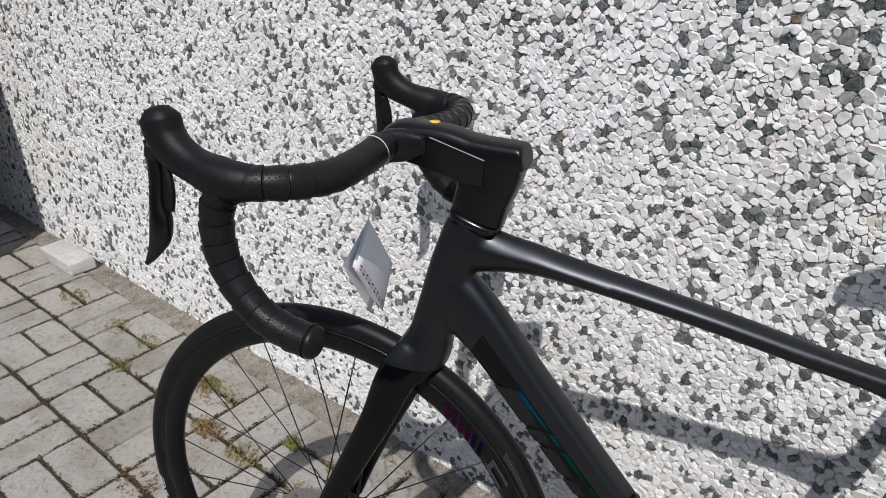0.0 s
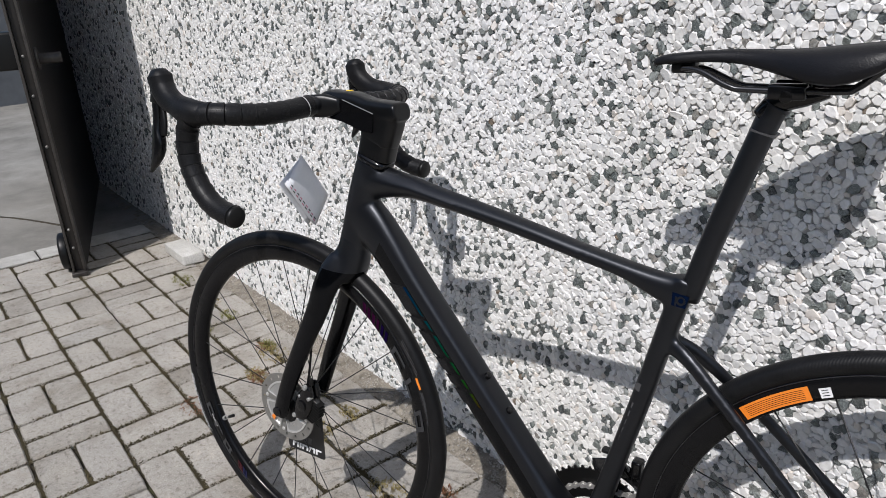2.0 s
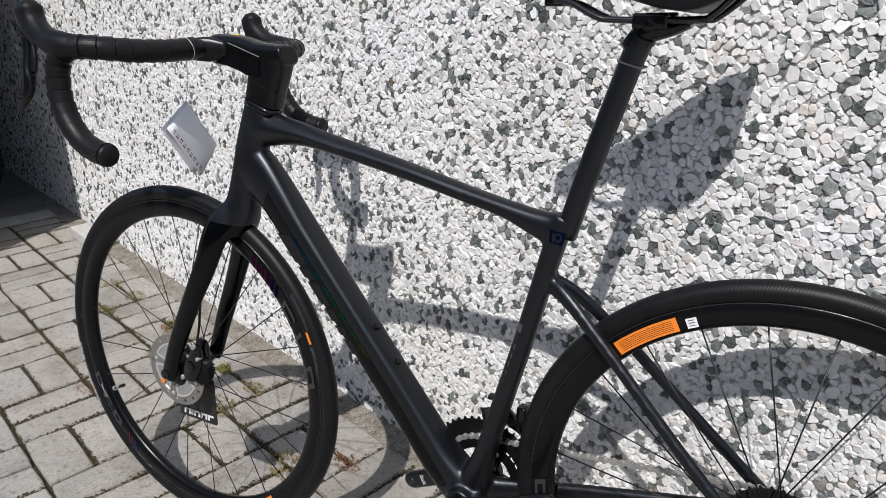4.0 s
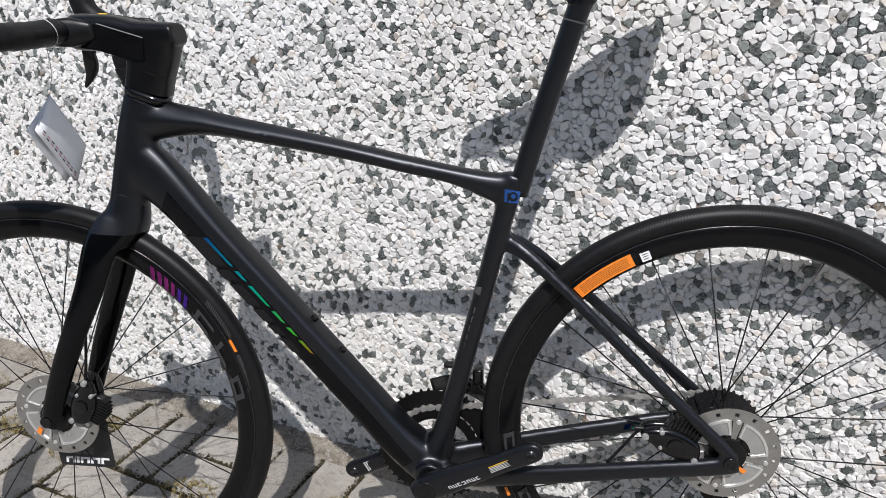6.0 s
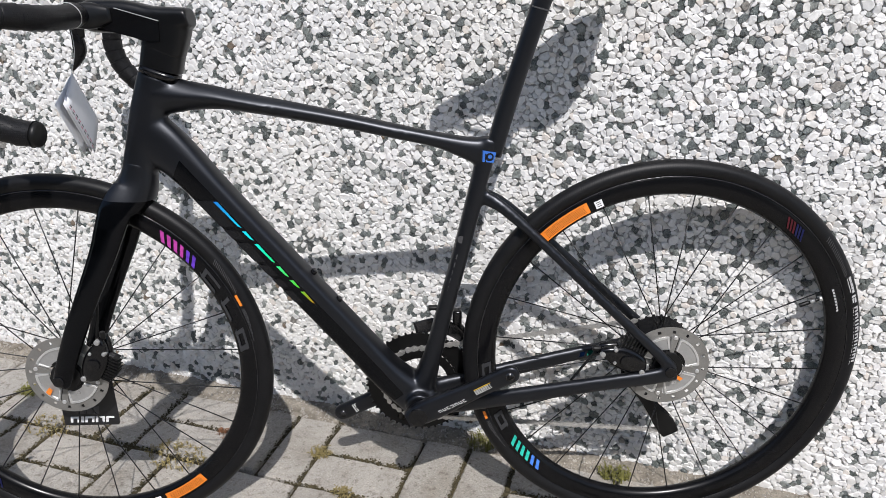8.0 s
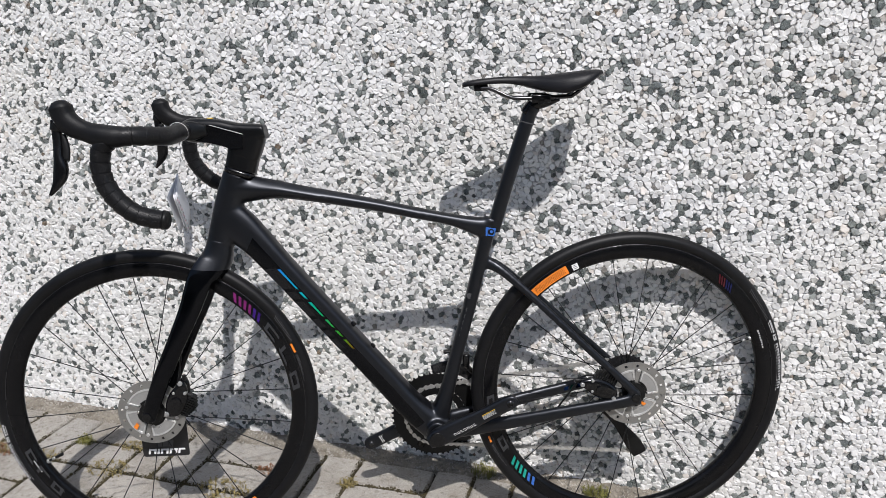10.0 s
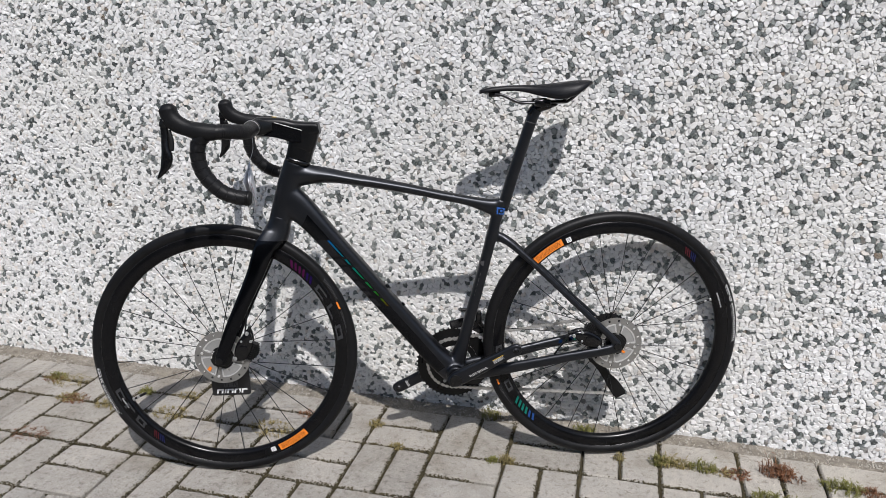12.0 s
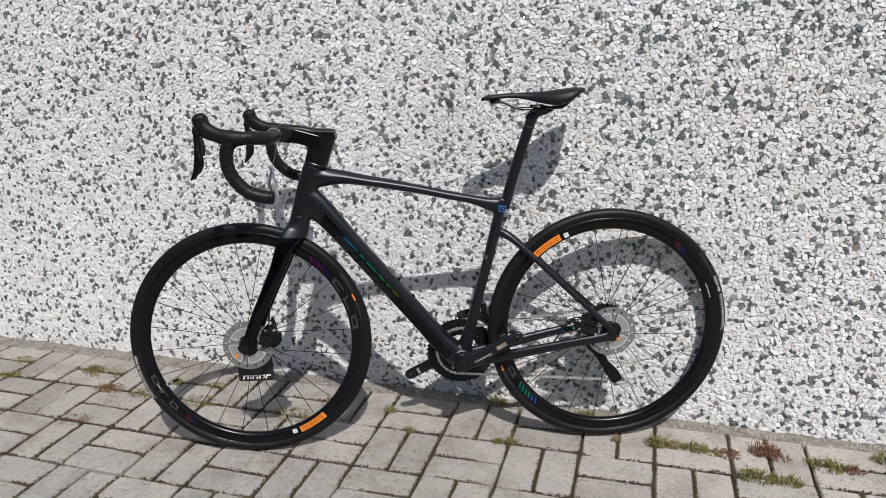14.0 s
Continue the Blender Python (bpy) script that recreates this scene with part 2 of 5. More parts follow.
def paint(name, split):
    """Satin black; a glossier black where split says: a list of half-planes (a, b, c), a * x + b * z < c, all of which must hold."""
    m, nd, lk, b = mat(name)
    tc = nd.new("ShaderNodeTexCoord")
    sep = nd.new("ShaderNodeSeparateXYZ")
    lk.new(tc.outputs["Object"], sep.inputs["Vector"])

    def calc(op, p, q):
        n = nd.new("ShaderNodeMath")
        n.operation = op
        for sock, v in zip(n.inputs, (p, q)):
            if isinstance(v, (int, float)):
                sock.default_value = v
            else:
                lk.new(v, sock)
        return n.outputs[0]
    mask = None
    for a, c, d in split:
        k = calc('ADD', calc('MULTIPLY', sep.outputs["X"], a), calc('MULTIPLY', sep.outputs["Z"], c))
        k = calc('LESS_THAN', k, d)
        mask = k if mask is None else calc('MULTIPLY', mask, k)
    if mask is None:
        mask = calc('MULTIPLY', sep.outputs["X"], 0.0)
    n1 = noise_tex(nd, lk, 500.0)
    n2 = noise_tex(nd, lk, 14.0, 3.0)
    satin = ramp(nd, lk, n1.outputs["Fac"], [(0.3, (0.0018, 0.0020, 0.0028)), (0.7, (0.0026, 0.0029, 0.0039))])
    lk.new(mix(nd, lk, mask, satin.outputs["Color"], (0.0012, 0.0013, 0.0016)), b.inputs["Base Color"])
    rough = calc('ADD', calc('MULTIPLY', n2.outputs["Fac"], 0.05), 0.35)
    lk.new(calc('ADD', rough, calc('MULTIPLY', mask, -0.22)), b.inputs["Roughness"])
    lk.new(calc('ADD', 0.56, calc('MULTIPLY', mask, -0.30)), b.inputs["Specular IOR Level"])
    b.inputs["Specular Tint"].default_value = (0.87, 0.91, 1.0, 1.0)
    return m


M_frame = paint("satin_black_paint", [])
M_body = paint("satin_and_gloss_frame_paint", [(-0.7818, 0.6235, -0.1690), (0.90, 0.50, 1.050), (-0.6235, -0.7818, -0.500)])
M_fork = paint("satin_and_gloss_fork_paint", [(-0.12, 1.0, 0.537), (0.0, -1.0, -0.30)])
M_gloss = plain("gloss_black_paint", (0.004, 0.004, 0.0045), 0.16, 0.0, 0.12, 300.0, spec=0.4)
M_rim = plain("rim_carbon", (0.004, 0.004, 0.0046), 0.25, 0.0, 0.2, 200.0, spec=0.22)
M_stem = plain("smooth_black_stem_paint", (0.0025, 0.0026, 0.0030), 0.34, 0.0, 0.15, 400.0, spec=0.36)
M_hood = plain("hood_rubber", (0.005, 0.005, 0.0058), 0.5, 0.0, 0.2, 700.0, 0.0004, spec=0.25)
M_lever = plain("lever_carbon", (0.004, 0.004, 0.0045), 0.26, 0.0, 0.2, 300.0, spec=0.34)
M_saddle = plain("saddle_cover", (0.006, 0.006, 0.0075), 0.44, 0.0, 0.2, 500.0, 0.0003, spec=0.28)
M_tyre = tread_material()
M_tape = tape_material()
M_black = plain("black_plastic", (0.005, 0.005, 0.005), 0.42, spec=0.3)
M_spoke = plain("black_spoke_steel", (0.015, 0.015, 0.016), 0.4, 0.3)
M_rail = plain("dark_rail_steel", (0.06, 0.06, 0.063), 0.25, 0.8)
M_steel = plain("brushed_rotor_steel", (0.27, 0.265, 0.25), 0.34, 0.6, 0.15, 500.0)
M_alu = plain("bare_aluminium", (0.42, 0.42, 0.412), 0.3, 0.6, 0.1, 300.0)
M_bright = plain("bright_fin_edge", (0.72, 0.72, 0.71), 0.3, 0.7, 0.08, 300.0)
M_chain = plain("chain_steel", (0.58, 0.57, 0.55), 0.34, 0.75, 0.3, 900.0)
M_orange = plain("orange_vinyl", (0.80, 0.22, 0.02), 0.5, 0.0, 0.06, 90.0)
M_yellow = plain("yellow_paint", (0.75, 0.5, 0.03), 0.5)
M_white = plain("white_vinyl", (0.78, 0.78, 0.78), 0.5, 0.0, 0.05)
M_print = plain("white_tyre_print", (0.46, 0.46, 0.46), 0.6, 0.0, 0.1)
M_greyp = plain("grey_print", (0.055, 0.055, 0.058), 0.45, 0.0, 0.15)
M_rimprint = plain("dim_rim_print", (0.030, 0.031, 0.034), 0.4, 0.0, 0.15)
M_dimp = plain("dark_grey_print", (0.0045, 0.0048, 0.006), 0.24, 0.0, 0.15, spec=0.4)
M_red = plain("faded_red_print", (0.55, 0.25, 0.32), 0.6, 0.0, 0.2)
M_paper = plain("white_paper", (0.72, 0.73, 0.76), 0.6, 0.0, 0.04, 120.0)
M_card = plain("black_card", (0.012, 0.012, 0.013), 0.4, 0.0, 0.1)
M_string = plain("clear_string", (0.55, 0.55, 0.55), 0.3, 0.0, 0.05)
M_gate = plain("brown_black_gate_paint", (0.016, 0.013, 0.011), 0.5, 0.0, 0.45, 9.0, 0.0005)
M_gate_edge = plain("worn_gate_steel", (0.055, 0.050, 0.046), 0.42, 0.3, 0.5, 40.0, 0.0005)
M_green = plain("dark_green_paint", (0.02, 0.045, 0.035), 0.5, 0.0, 0.3, 12.0)
M_greymetal = plain("grey_sheet", (0.085, 0.09, 0.098), 0.5, 0.0, 0.25, 10.0)
FOIL = [(0.0, (0.012, 0.0012, 0.001)), (0.16, (0.018, 0.005, 0.0006)), (0.32, (0.0026, 0.017, 0.0012)), (0.55, (0.0003, 0.017, 0.007)),
        (0.75, (0.0003, 0.015, 0.019)), (1.0, (0.0006, 0.006, 0.022))]
M_foil = rainbow_material("rainbow_foil", "X", 0.55, 0.735, FOIL)
M_foil_blue = foil("blue_foil", (0.0012, 0.0038, 0.013), (-0.037, 0.862, 0.505))
M_wheel_blue = foil("blue_wheel_foil", (0.002, 0.006, 0.020), (-0.005, 0.738, 0.674))
M_wheel_teal = foil("teal_wheel_foil", (0.001, 0.015, 0.012), (-0.005, 0.738, 0.674))
M_foil_teal = foil("teal_foil", (0.0015, 0.023, 0.018), (-0.037, 0.80, 0.59))
M_foil_violet = foil("violet_foil", (0.0032, 0.0012, 0.012), (-0.254, 0.798, 0.547))
M_dim_red = plain("dim_red_foil", (0.10, 0.012, 0.02), 0.3, 0.5, 0.3, 80.0)
M_dim_blue = plain("dim_blue_foil", (0.012, 0.016, 0.09), 0.3, 0.5, 0.3, 80.0)
M_foil_pink = foil("pink_foil", (0.0105, 0.0014, 0.008), (-0.254, 0.798, 0.547))
M_leaf = plain("weed_green", (0.17, 0.165, 0.04), 0.7, 0.0, 0.45, 30.0)
M_moss = plain("dry_moss", (0.062, 0.050, 0.024), 0.9, 0.0, 0.6, 25.0)
M_leaf_red = plain("weed_russet", (0.19, 0.085, 0.04), 0.75, 0.0, 0.45, 30.0)
M_leaf_dry = plain("weed_straw", (0.25, 0.20, 0.08), 0.75, 0.0, 0.45, 30.0)


# ---------- building blocks ----------
def to_object(name, bm, material, smooth=True):
    me = bpy.data.meshes.new(name)
    bmesh.ops.recalc_face_normals(bm, faces=bm.faces)
    bm.to_mesh(me)
    bm.free()
    for mm in (material if isinstance(material, (list, tuple)) else [material]):
        me.materials.append(mm)
    if smooth:
        me.shade_smooth()
    return new(name, me)


def part(name, bm, material, parent, label="", smooth=True):
    ob = to_object(name, bm, material, smooth)
    ob.parent = parent
    if label:
        tagged(ob, label)
    return ob


def sharp(ob, degrees=38):
    ob.data.set_sharp_from_angle(angle=radians(degrees))
    return ob


def box(bm, lo, hi, bevel=0.0, m=None):
    c = [(a + b) / 2 for a, b in zip(lo, hi)]
    s = [abs(b - a) for a, b in zip(lo, hi)]
    mm = Matrix.Translation(c) @ Matrix.Diagonal((*s, 1))
    r = bmesh.ops.create_cube(bm, size=1.0, matrix=mm)
    vs = r["verts"]
    if bevel:
        es = list({e for v in vs for e in v.link_edges})
        rb = bmesh.ops.bevel(bm, geom=es, offset=bevel, segments=2, affect='EDGES', profile=0.6)
        vs = list({v for f in rb["faces"] for v in f.verts} | {v for v in vs if v.is_valid})
    if m is not None:
        bmesh.ops.transform(bm, matrix=m, verts=vs)
    return vs


def cyl(bm, p, q, r, seg=16, r2=None, bevel=0.0):
    p, q = Vector(p), Vector(q)
    d = q - p
    mm = Matrix.Translation((p + q) / 2) @ d.to_track_quat('Z', 'Y').to_matrix().to_4x4()
    res = bmesh.ops.create_cone(bm, cap_ends=True, segments=seg, radius1=r, radius2=r if r2 is None else r2, depth=d.length, matrix=mm)
    if bevel:
        es = [e for e in {e for v in res["verts"] for e in v.link_edges} if any(len(f.verts) > 4 for f in e.link_faces)]
        bmesh.ops.bevel(bm, geom=es, offset=bevel, segments=2, affect='EDGES', profile=0.6)
    return res["verts"]


def spline(rows, n):
    """Catmull-Rom through rows of equal length, n steps a span."""
    a = np.array(rows, float)
    out = []
    for i in range(len(a) - 1):
        p0, p1, p2, p3 = a[max(i - 1, 0)], a[i], a[i + 1], a[min(i + 2, len(a) - 1)]
        for k in range(n):
            t = k / n
            out.append(0.5 * (2 * p1 + (p2 - p0) * t + (2 * p0 - 5 * p1 + 4 * p2 - p3) * t * t + (3 * p1 - p0 - 3 * p2 + p3) * t ** 3))
    out.append(a[-1])
    return out


def sweep(bm, rows, seg=20, hint=(0, 1, 0), dome=False, closed=False):
    """A tube through rows (x, y, z, half across hint, half the other way, roundness exponent)."""
    hint = Vector(hint)
    P = [Vector(r[:3]) for r in rows]
    rings = []
    n = len(P)
    for i, r in enumerate(rows):
        if closed:
            t = P[(i + 1) % n] - P[i - 1]
        else:
            t = P[min(i + 1, n - 1)] - P[max(i - 1, 0)]
        t.normalize()
        side = (hint - t * hint.dot(t)).normalized()
        nor = t.cross(side)
        ex = r[5] if len(r) > 5 else 2.0
        ring = []
        for k in range(seg):
            a = 2 * math.pi * k / seg
            c, s = math.cos(a), math.sin(a)
            u = math.copysign(abs(c) ** (2 / ex), c) * r[3]
            w = math.copysign(abs(s) ** (2 / ex), s) * r[4]
            ring.append(bm.verts.new(P[i] + side * u + nor * w))
        rings.append(ring)
    m = n if closed else n - 1
    for i in range(m):
        A, B = rings[i], rings[(i + 1) % n]
        for k in range(seg):
            bm.faces.new((A[k], A[(k + 1) % seg], B[(k + 1) % seg], B[k]))
    if not closed:
        for ring, p, q in ((rings[0], P[0], P[1]), (rings[-1], P[-1], P[-2])):
            if dome:
                d = (p - q).normalized()
                last = ring
                rr = sum((v.co - p).length for v in ring) / seg
                for f in (0.45, 0.78, 0.95):
                    h = math.sqrt(1 - (1 - f) ** 2)
                    nw = [bm.verts.new(p + (v.co - p) * math.sqrt(max(0, 1 - h * h * 0.96)) + d * rr * 0.6 * h) for v in ring]
                    for k in range(seg):
                        bm.faces.new((last[k], last[(k + 1) % seg], nw[(k + 1) % seg], nw[k]))
                    last = nw
                bm.faces.new(last)
            else:
                bm.faces.new(ring)
    return rings


def lathe_y(bm, profile, seg=96, centre=(0, 0, 0)):
    """A ring round the y axis from a closed profile of (radius, y)."""
    cx, cy, cz = centre
    n = len(profile)
    rings = []
    for k in range(seg):
        a = 2 * math.pi * k / seg
        rings.append([bm.verts.new((cx + r * math.cos(a), cy + y, cz + r * math.sin(a))) for r, y in profile])
    for k in range(seg):
        A, B = rings[k], rings[(k + 1) % seg]
        for i in range(n):
            bm.faces.new((A[i], A[(i + 1) % n], B[(i + 1) % n], B[i]))


def plate(bm, pts, y, thick=0.0006):
    """A flat shape in the plane of the wheels: outline (x, z), from y outwards by thick."""
    a = [bm.verts.new((x, y, z)) for x, z in pts]
    b = [bm.verts.new((x, y + thick, z)) for x, z in pts]
    bm.faces.new(a)
    bm.faces.new(list(reversed(b)))
    n = len(pts)
    for i in range(n):
        bm.faces.new((a[i], b[i], b[(i + 1) % n], a[(i + 1) % n]))


def sector(bm, r0, r1, a0, a1, y, thick=0.0006, skew=0.0):
    """A curved strip of a disc, angles in degrees; skew turns its inner edge."""
    n = max(2, int(abs(a1 - a0) / 2.5) + 1)
    o = [(r1 * math.cos(radians(a)), r1 * math.sin(radians(a))) for a in np.linspace(a0, a1, n)]
    i = [(r0 * math.cos(radians(a + skew)), r0 * math.sin(radians(a + skew))) for a in np.linspace(a1, a0, n)]
    plate(bm, o + i, y, thick)


def gear(bm, r, teeth, y0, y1, hole, centre, depth=0.0045):
    cx, cz = centre
    prof = []
    for k in range(teeth):
        for f, rr in ((0.0, r - depth), (0.3, r - depth), (0.45, r), (0.6, r), (0.78, r - depth)):
            a = 2 * math.pi * (k + f) / teeth
            prof.append((cx + rr * math.cos(a), cz + rr * math.sin(a), a))
    rings = []
    for y, inner in ((y0, False), (y1, False), (y1, True), (y0, True)):
        rings.append([bm.verts.new((x, y, z) if not inner else (cx + hole * math.cos(a), y, cz + hole * math.sin(a))) for x, z, a in prof])
    n = len(prof)
    for q in range(4):
        A, B = rings[q], rings[(q + 1) % 4]
        for i in range(n):
            bm.faces.new((A[i], A[(i + 1) % n], B[(i + 1) % n], B[i]))
# ---------- the setting ----------
def structure(ob, label, category):
    return tagged(ob, label, category, kind="structure")


bm = bmesh.new()
box(bm, (-4.6, 0.002, -0.4), (3.5, 0.30, 3.2))
wall = structure(to_object("wall_north", bm, M_mortar, False), "house wall of grey mortar set with white and green-grey marble chips", "wall")

bm = bmesh.new()
s = 400.0
vs = [bm.verts.new(v) for v in ((-s, -s, -0.016), (s, -s, -0.016), (s, s, -0.016), (-s, s, -0.016))]
bm.faces.new(vs)
ground = structure(to_object("ground", bm, M_soil, False), "bare dark soil showing in the paving joints", "ground")

# street slab beyond the paving, a row of pale kerb stones between
bm = bmesh.new()
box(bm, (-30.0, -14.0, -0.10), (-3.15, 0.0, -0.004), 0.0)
box(bm, (-30.0, 0.0, -0.10), (-4.61, 8.0, -0.004), 0.0)
street = structure(to_object("road", bm, M_street, False), "worn grey concrete street with cracks", "road")
bm = bmesh.new()
crack = [(-3.4, -0.35), (-3.95, -0.62), (-4.15, -0.95), (-4.5, -1.2), (-4.7, -1.7), (-5.2, -2.2)]
rows = [(x, y, -0.004, 0.008 + 0.004 * rng.random(), 0.0015) for x, y in crack]
sweep(bm, spline(rows, 5), 6, hint=(0.6, 0.8, 0))
part("crack", bm, M_soil, street)
kerb = structure(new("kerb"), "row of pale flat kerb stones along the street", "kerb")
bm = bmesh.new()
box(bm, (-0.072, -0.245, -0.08), (0.072, 0.245, 0.002), 0.004)
me = to_object("kerb_stone", bm, M_kerb, False)
me.parent, me.location = kerb, (-3.072, -0.32, 0)
for k in range(1, 9):
    o = me.copy()
    scene.collection.objects.link(o)
    o.location = (-3.072 + rng.uniform(-0.003, 0.003), -0.32 - 0.5 * k, rng.uniform(-0.002, 0.001))

# concrete foot between wall and paving, narrowing to the right
bm = bmesh.new()
xs = np.linspace(-4.6, 1.6, 400)
prev = None
for x in xs:
    e = max(0.03, 0.062 - 0.0065 * x) + 0.004 * math.sin(x * 9.1) + rng.uniform(-0.006, 0.004)
    q = [bm.verts.new(v) for v in ((x, 0.02, -0.004 + rng.uniform(-.003, .004)), (x, -e * 0.25, -0.005 + rng.uniform(-.003, .004)), (x, -e * 0.55, -0.005 + rng.uniform(-.003, .004)), (x, -e * 0.8, -0.005 + rng.uniform(-.003, .003)),
                                   (x, -e, -0.007), (x, -e - 0.01, -0.03))]
    if prev:
        for i in range(5):
            bm.faces.new((prev[i], prev[i + 1], q[i + 1], q[i]))
    prev = q
structure(to_object("foundation", bm, M_strip, False), "rough weathered concrete strip at the foot of the wall", "foundation")

# ---------- gate leaf, opened back towards the wall ----------
gate = structure(new("gate"), "dark brown-black sheet steel gate leaf standing open", "gate")
HINGE, FOOT = Vector((-4.35, 0.0, 0)), Vector((-2.636, -0.470, 0))
along = (FOOT - HINGE).normalized()
gate_len = (FOOT - HINGE).length
gate.matrix_world = Matrix.Translation(HINGE) @ Matrix(((along.x, -along.y, 0, 0), (along.y, along.x, 0, 0), (0, 0, 1, 0), (0, 0, 0, 1)))
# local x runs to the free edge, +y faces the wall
bm = bmesh.new()
box(bm, (0.0, -0.004, 0.004), (gate_len - 0.03, 0.012, 3.0))
part("gate_sheet", bm, M_gate, gate, "", False)
for y0, y1, nm in ((-0.036, -0.026, "edge_flange"), (0.006, 0.016, "edge_flange")):
    bm = bmesh.new()
    box(bm, (gate_len - 0.05, y0, 0.02), (gate_len + 0.004, y1, 3.0), 0.002)
    part(nm, bm, M_gate_edge, gate, "worn steel edge strip")
bm = bmesh.new()
box(bm, (gate_len - 0.045, -0.026, 0.02), (gate_len - 0.012, 0.006, 3.0), 0.002)
part("edge_channel", bm, M_gate, gate)
for z in (0.12, 0.2, 0.55, 0.75, 0.9, 1.12, 1.3):
    bm = bmesh.new()
    cyl(bm, (gate_len - 0.014, -0.012, z), (gate_len - 0.006, -0.012, z), 0.006, 8)
    part("screw", bm, M_steel, gate)
bm = bmesh.new()
box(bm, (gate_len - 0.05, -0.04, 0.0), (gate_len + 0.02, 0.02, 0.016), 0.002)
part("foot_plate", bm, M_gate_edge, gate)
bm = bmesh.new()
cyl(bm, (gate_len - 0.10, -0.075, 0.085), (gate_len - 0.10, -0.035, 0.085), 0.08, 28, bevel=0.012)
part("roller", bm, M_black, gate, "black rubber roller")
bm = bmesh.new()
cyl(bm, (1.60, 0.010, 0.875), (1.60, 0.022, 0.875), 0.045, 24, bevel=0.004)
cyl(bm, (1.60, 0.018, 0.875), (1.60, 0.105, 0.875), 0.022, 20, bevel=0.006)
part("knob", bm, M_gate_edge, gate)
bm = bmesh.new()
box(bm, (gate_len - 0.16, -0.12, 0.85), (gate_len - 0.02, -0.03, 0.99), 0.01)
part("lock_box", bm, M_black, gate)
bm = bmesh.new()
sweep(bm, spline([(gate_len - 0.09, -0.11, 0.89, .012, .018), (gate_len - 0.09, -0.16, 0.86, .012, .02), (gate_len - 0.1, -0.19, 0.79, .012, .016), (gate_len - 0.1, -0.195, 0.71, .01, .014)], 4), 10, dome=True)
part("handle", bm, M_black, gate)
bm = bmesh.new()
cyl(bm, (0, 0, 0.05), (0, 0, 3.0), 0.025, 14)
part("hinge_post", bm, M_gate, gate)

# unseen plain wall, added to darken reflections and cut low sky light
bm = bmesh.new()
box(bm, (-9.0, -9.3, -0.4), (14.0, -9.0, 5.0))
structure(to_object("wall_south", bm, M_unseen_wall, False), "unseen plain wall added to block low sky light", "wall")

# far side of the street
bm = bmesh.new()
box(bm, (-9.2, -6.0, -0.05), (-8.9, 8.0, 1.9), 0.01)
structure(to_object("wall_far", bm, M_greymetal, False), "grey wall across the street", "wall")
cab = tagged(new("utility_cabinet"), "dark green painted metal utility cabinet by the grey wall", "cabinet")
bm = bmesh.new()
box(bm, (-8.8, -2.1, 0.06), (-8.4, -1.0, 1.5), 0.015)
part("body", bm, M_green, cab)
bm = bmesh.new()
box(bm, (-8.82, -2.12, -0.01), (-8.38, -0.98, 0.06), 0.005)
part("plinth", bm, M_greymetal, cab)
bm = bmesh.new()
box(bm, (-8.4, -1.98, 0.15), (-8.39, -1.56, 1.4), 0.002)
part("door", bm, M_green, cab)
bm = bmesh.new()
box(bm, (-8.4, -1.54, 0.15), (-8.39, -1.12, 1.4), 0.002)
part("door", bm, M_green, cab)

# ---------- loose concrete block by the gate ----------
bm = bmesh.new()
box(bm, (-0.12, -0.045, 0), (0.12, 0.045, 0.045), 0.006)
for v in bm.verts:
    v.co += Vector((rng.uniform(-1, 1), rng.uniform(-1, 1), rng.uniform(-1, 1))) * 0.0025
block = to_object("concrete_block", bm, M_block, True)
block.matrix_world = pose(-2.508, -0.077, 0.001, 0, 0, 0.0)
sharp(tagged(block, "loose pale grey concrete block lying against the wall", "block"), 30)
# ---------- the bicycle: x forward from the rear axle, y to its left, z up from the ground in its own leaning plane ----------
BIKE = Matrix(((-0.95044, 0.30937, -0.03080, 0.35905), (-0.31080, -0.94800, 0.06859, -0.14858), (-0.00798, 0.07476, 0.99717, 0.00200), (0, 0, 0, 1)))
bike = tagged(new("bicycle"), "matt black carbon road bicycle with drop bars leaning against the wall", "bicycle")
bike.matrix_world = BIKE
AXLE_R, AXLE_F, BB = (0.0, 0.341), (1.014, 0.341), (0.418, 0.266)


def tube(rows, n=8, seg=28, dome=False):
    b = bmesh.new()
    sweep(b, spline(rows, n), seg, dome=dome)
    return b


# frame: tubes run into each other, then are blended as one moulded shell
frame_bm = bmesh.new()
HEAD_TUBE = [(0.8535, 0, 0.668, .0235, .0280, 2.4), (0.840, 0, 0.715, .0210, .0268, 2.4), (0.821, 0, 0.775, .0200, .0278, 2.4), (0.797, 0, 0.830, .0200, .0305, 2.5)]
TOP_TUBE = [(0.808, 0, 0.803, .0212, .0345, 2.1), (0.785, 0, 0.8005, .0215, .0298, 1.7), (0.755, 0, 0.7985, .0215, .0235, 1.5), (0.720, 0, 0.7955, .0210, .0190, 1.45), (0.680, 0, 0.7882, .0204, .0160, 1.5), (0.600, 0, 0.7725, .0188, .0141, 1.65),
     (0.520, 0, 0.7555, .0174, .0125, 2.1), (0.440, 0, 0.7365, .0162, .0118, 2.3), (0.375, 0, 0.7215, .0158, .0122, 2.5), (0.325, 0, 0.7065, .0158, .0188, 2.5), (0.292, 0, 0.699, .0158, .0260, 2.5)]
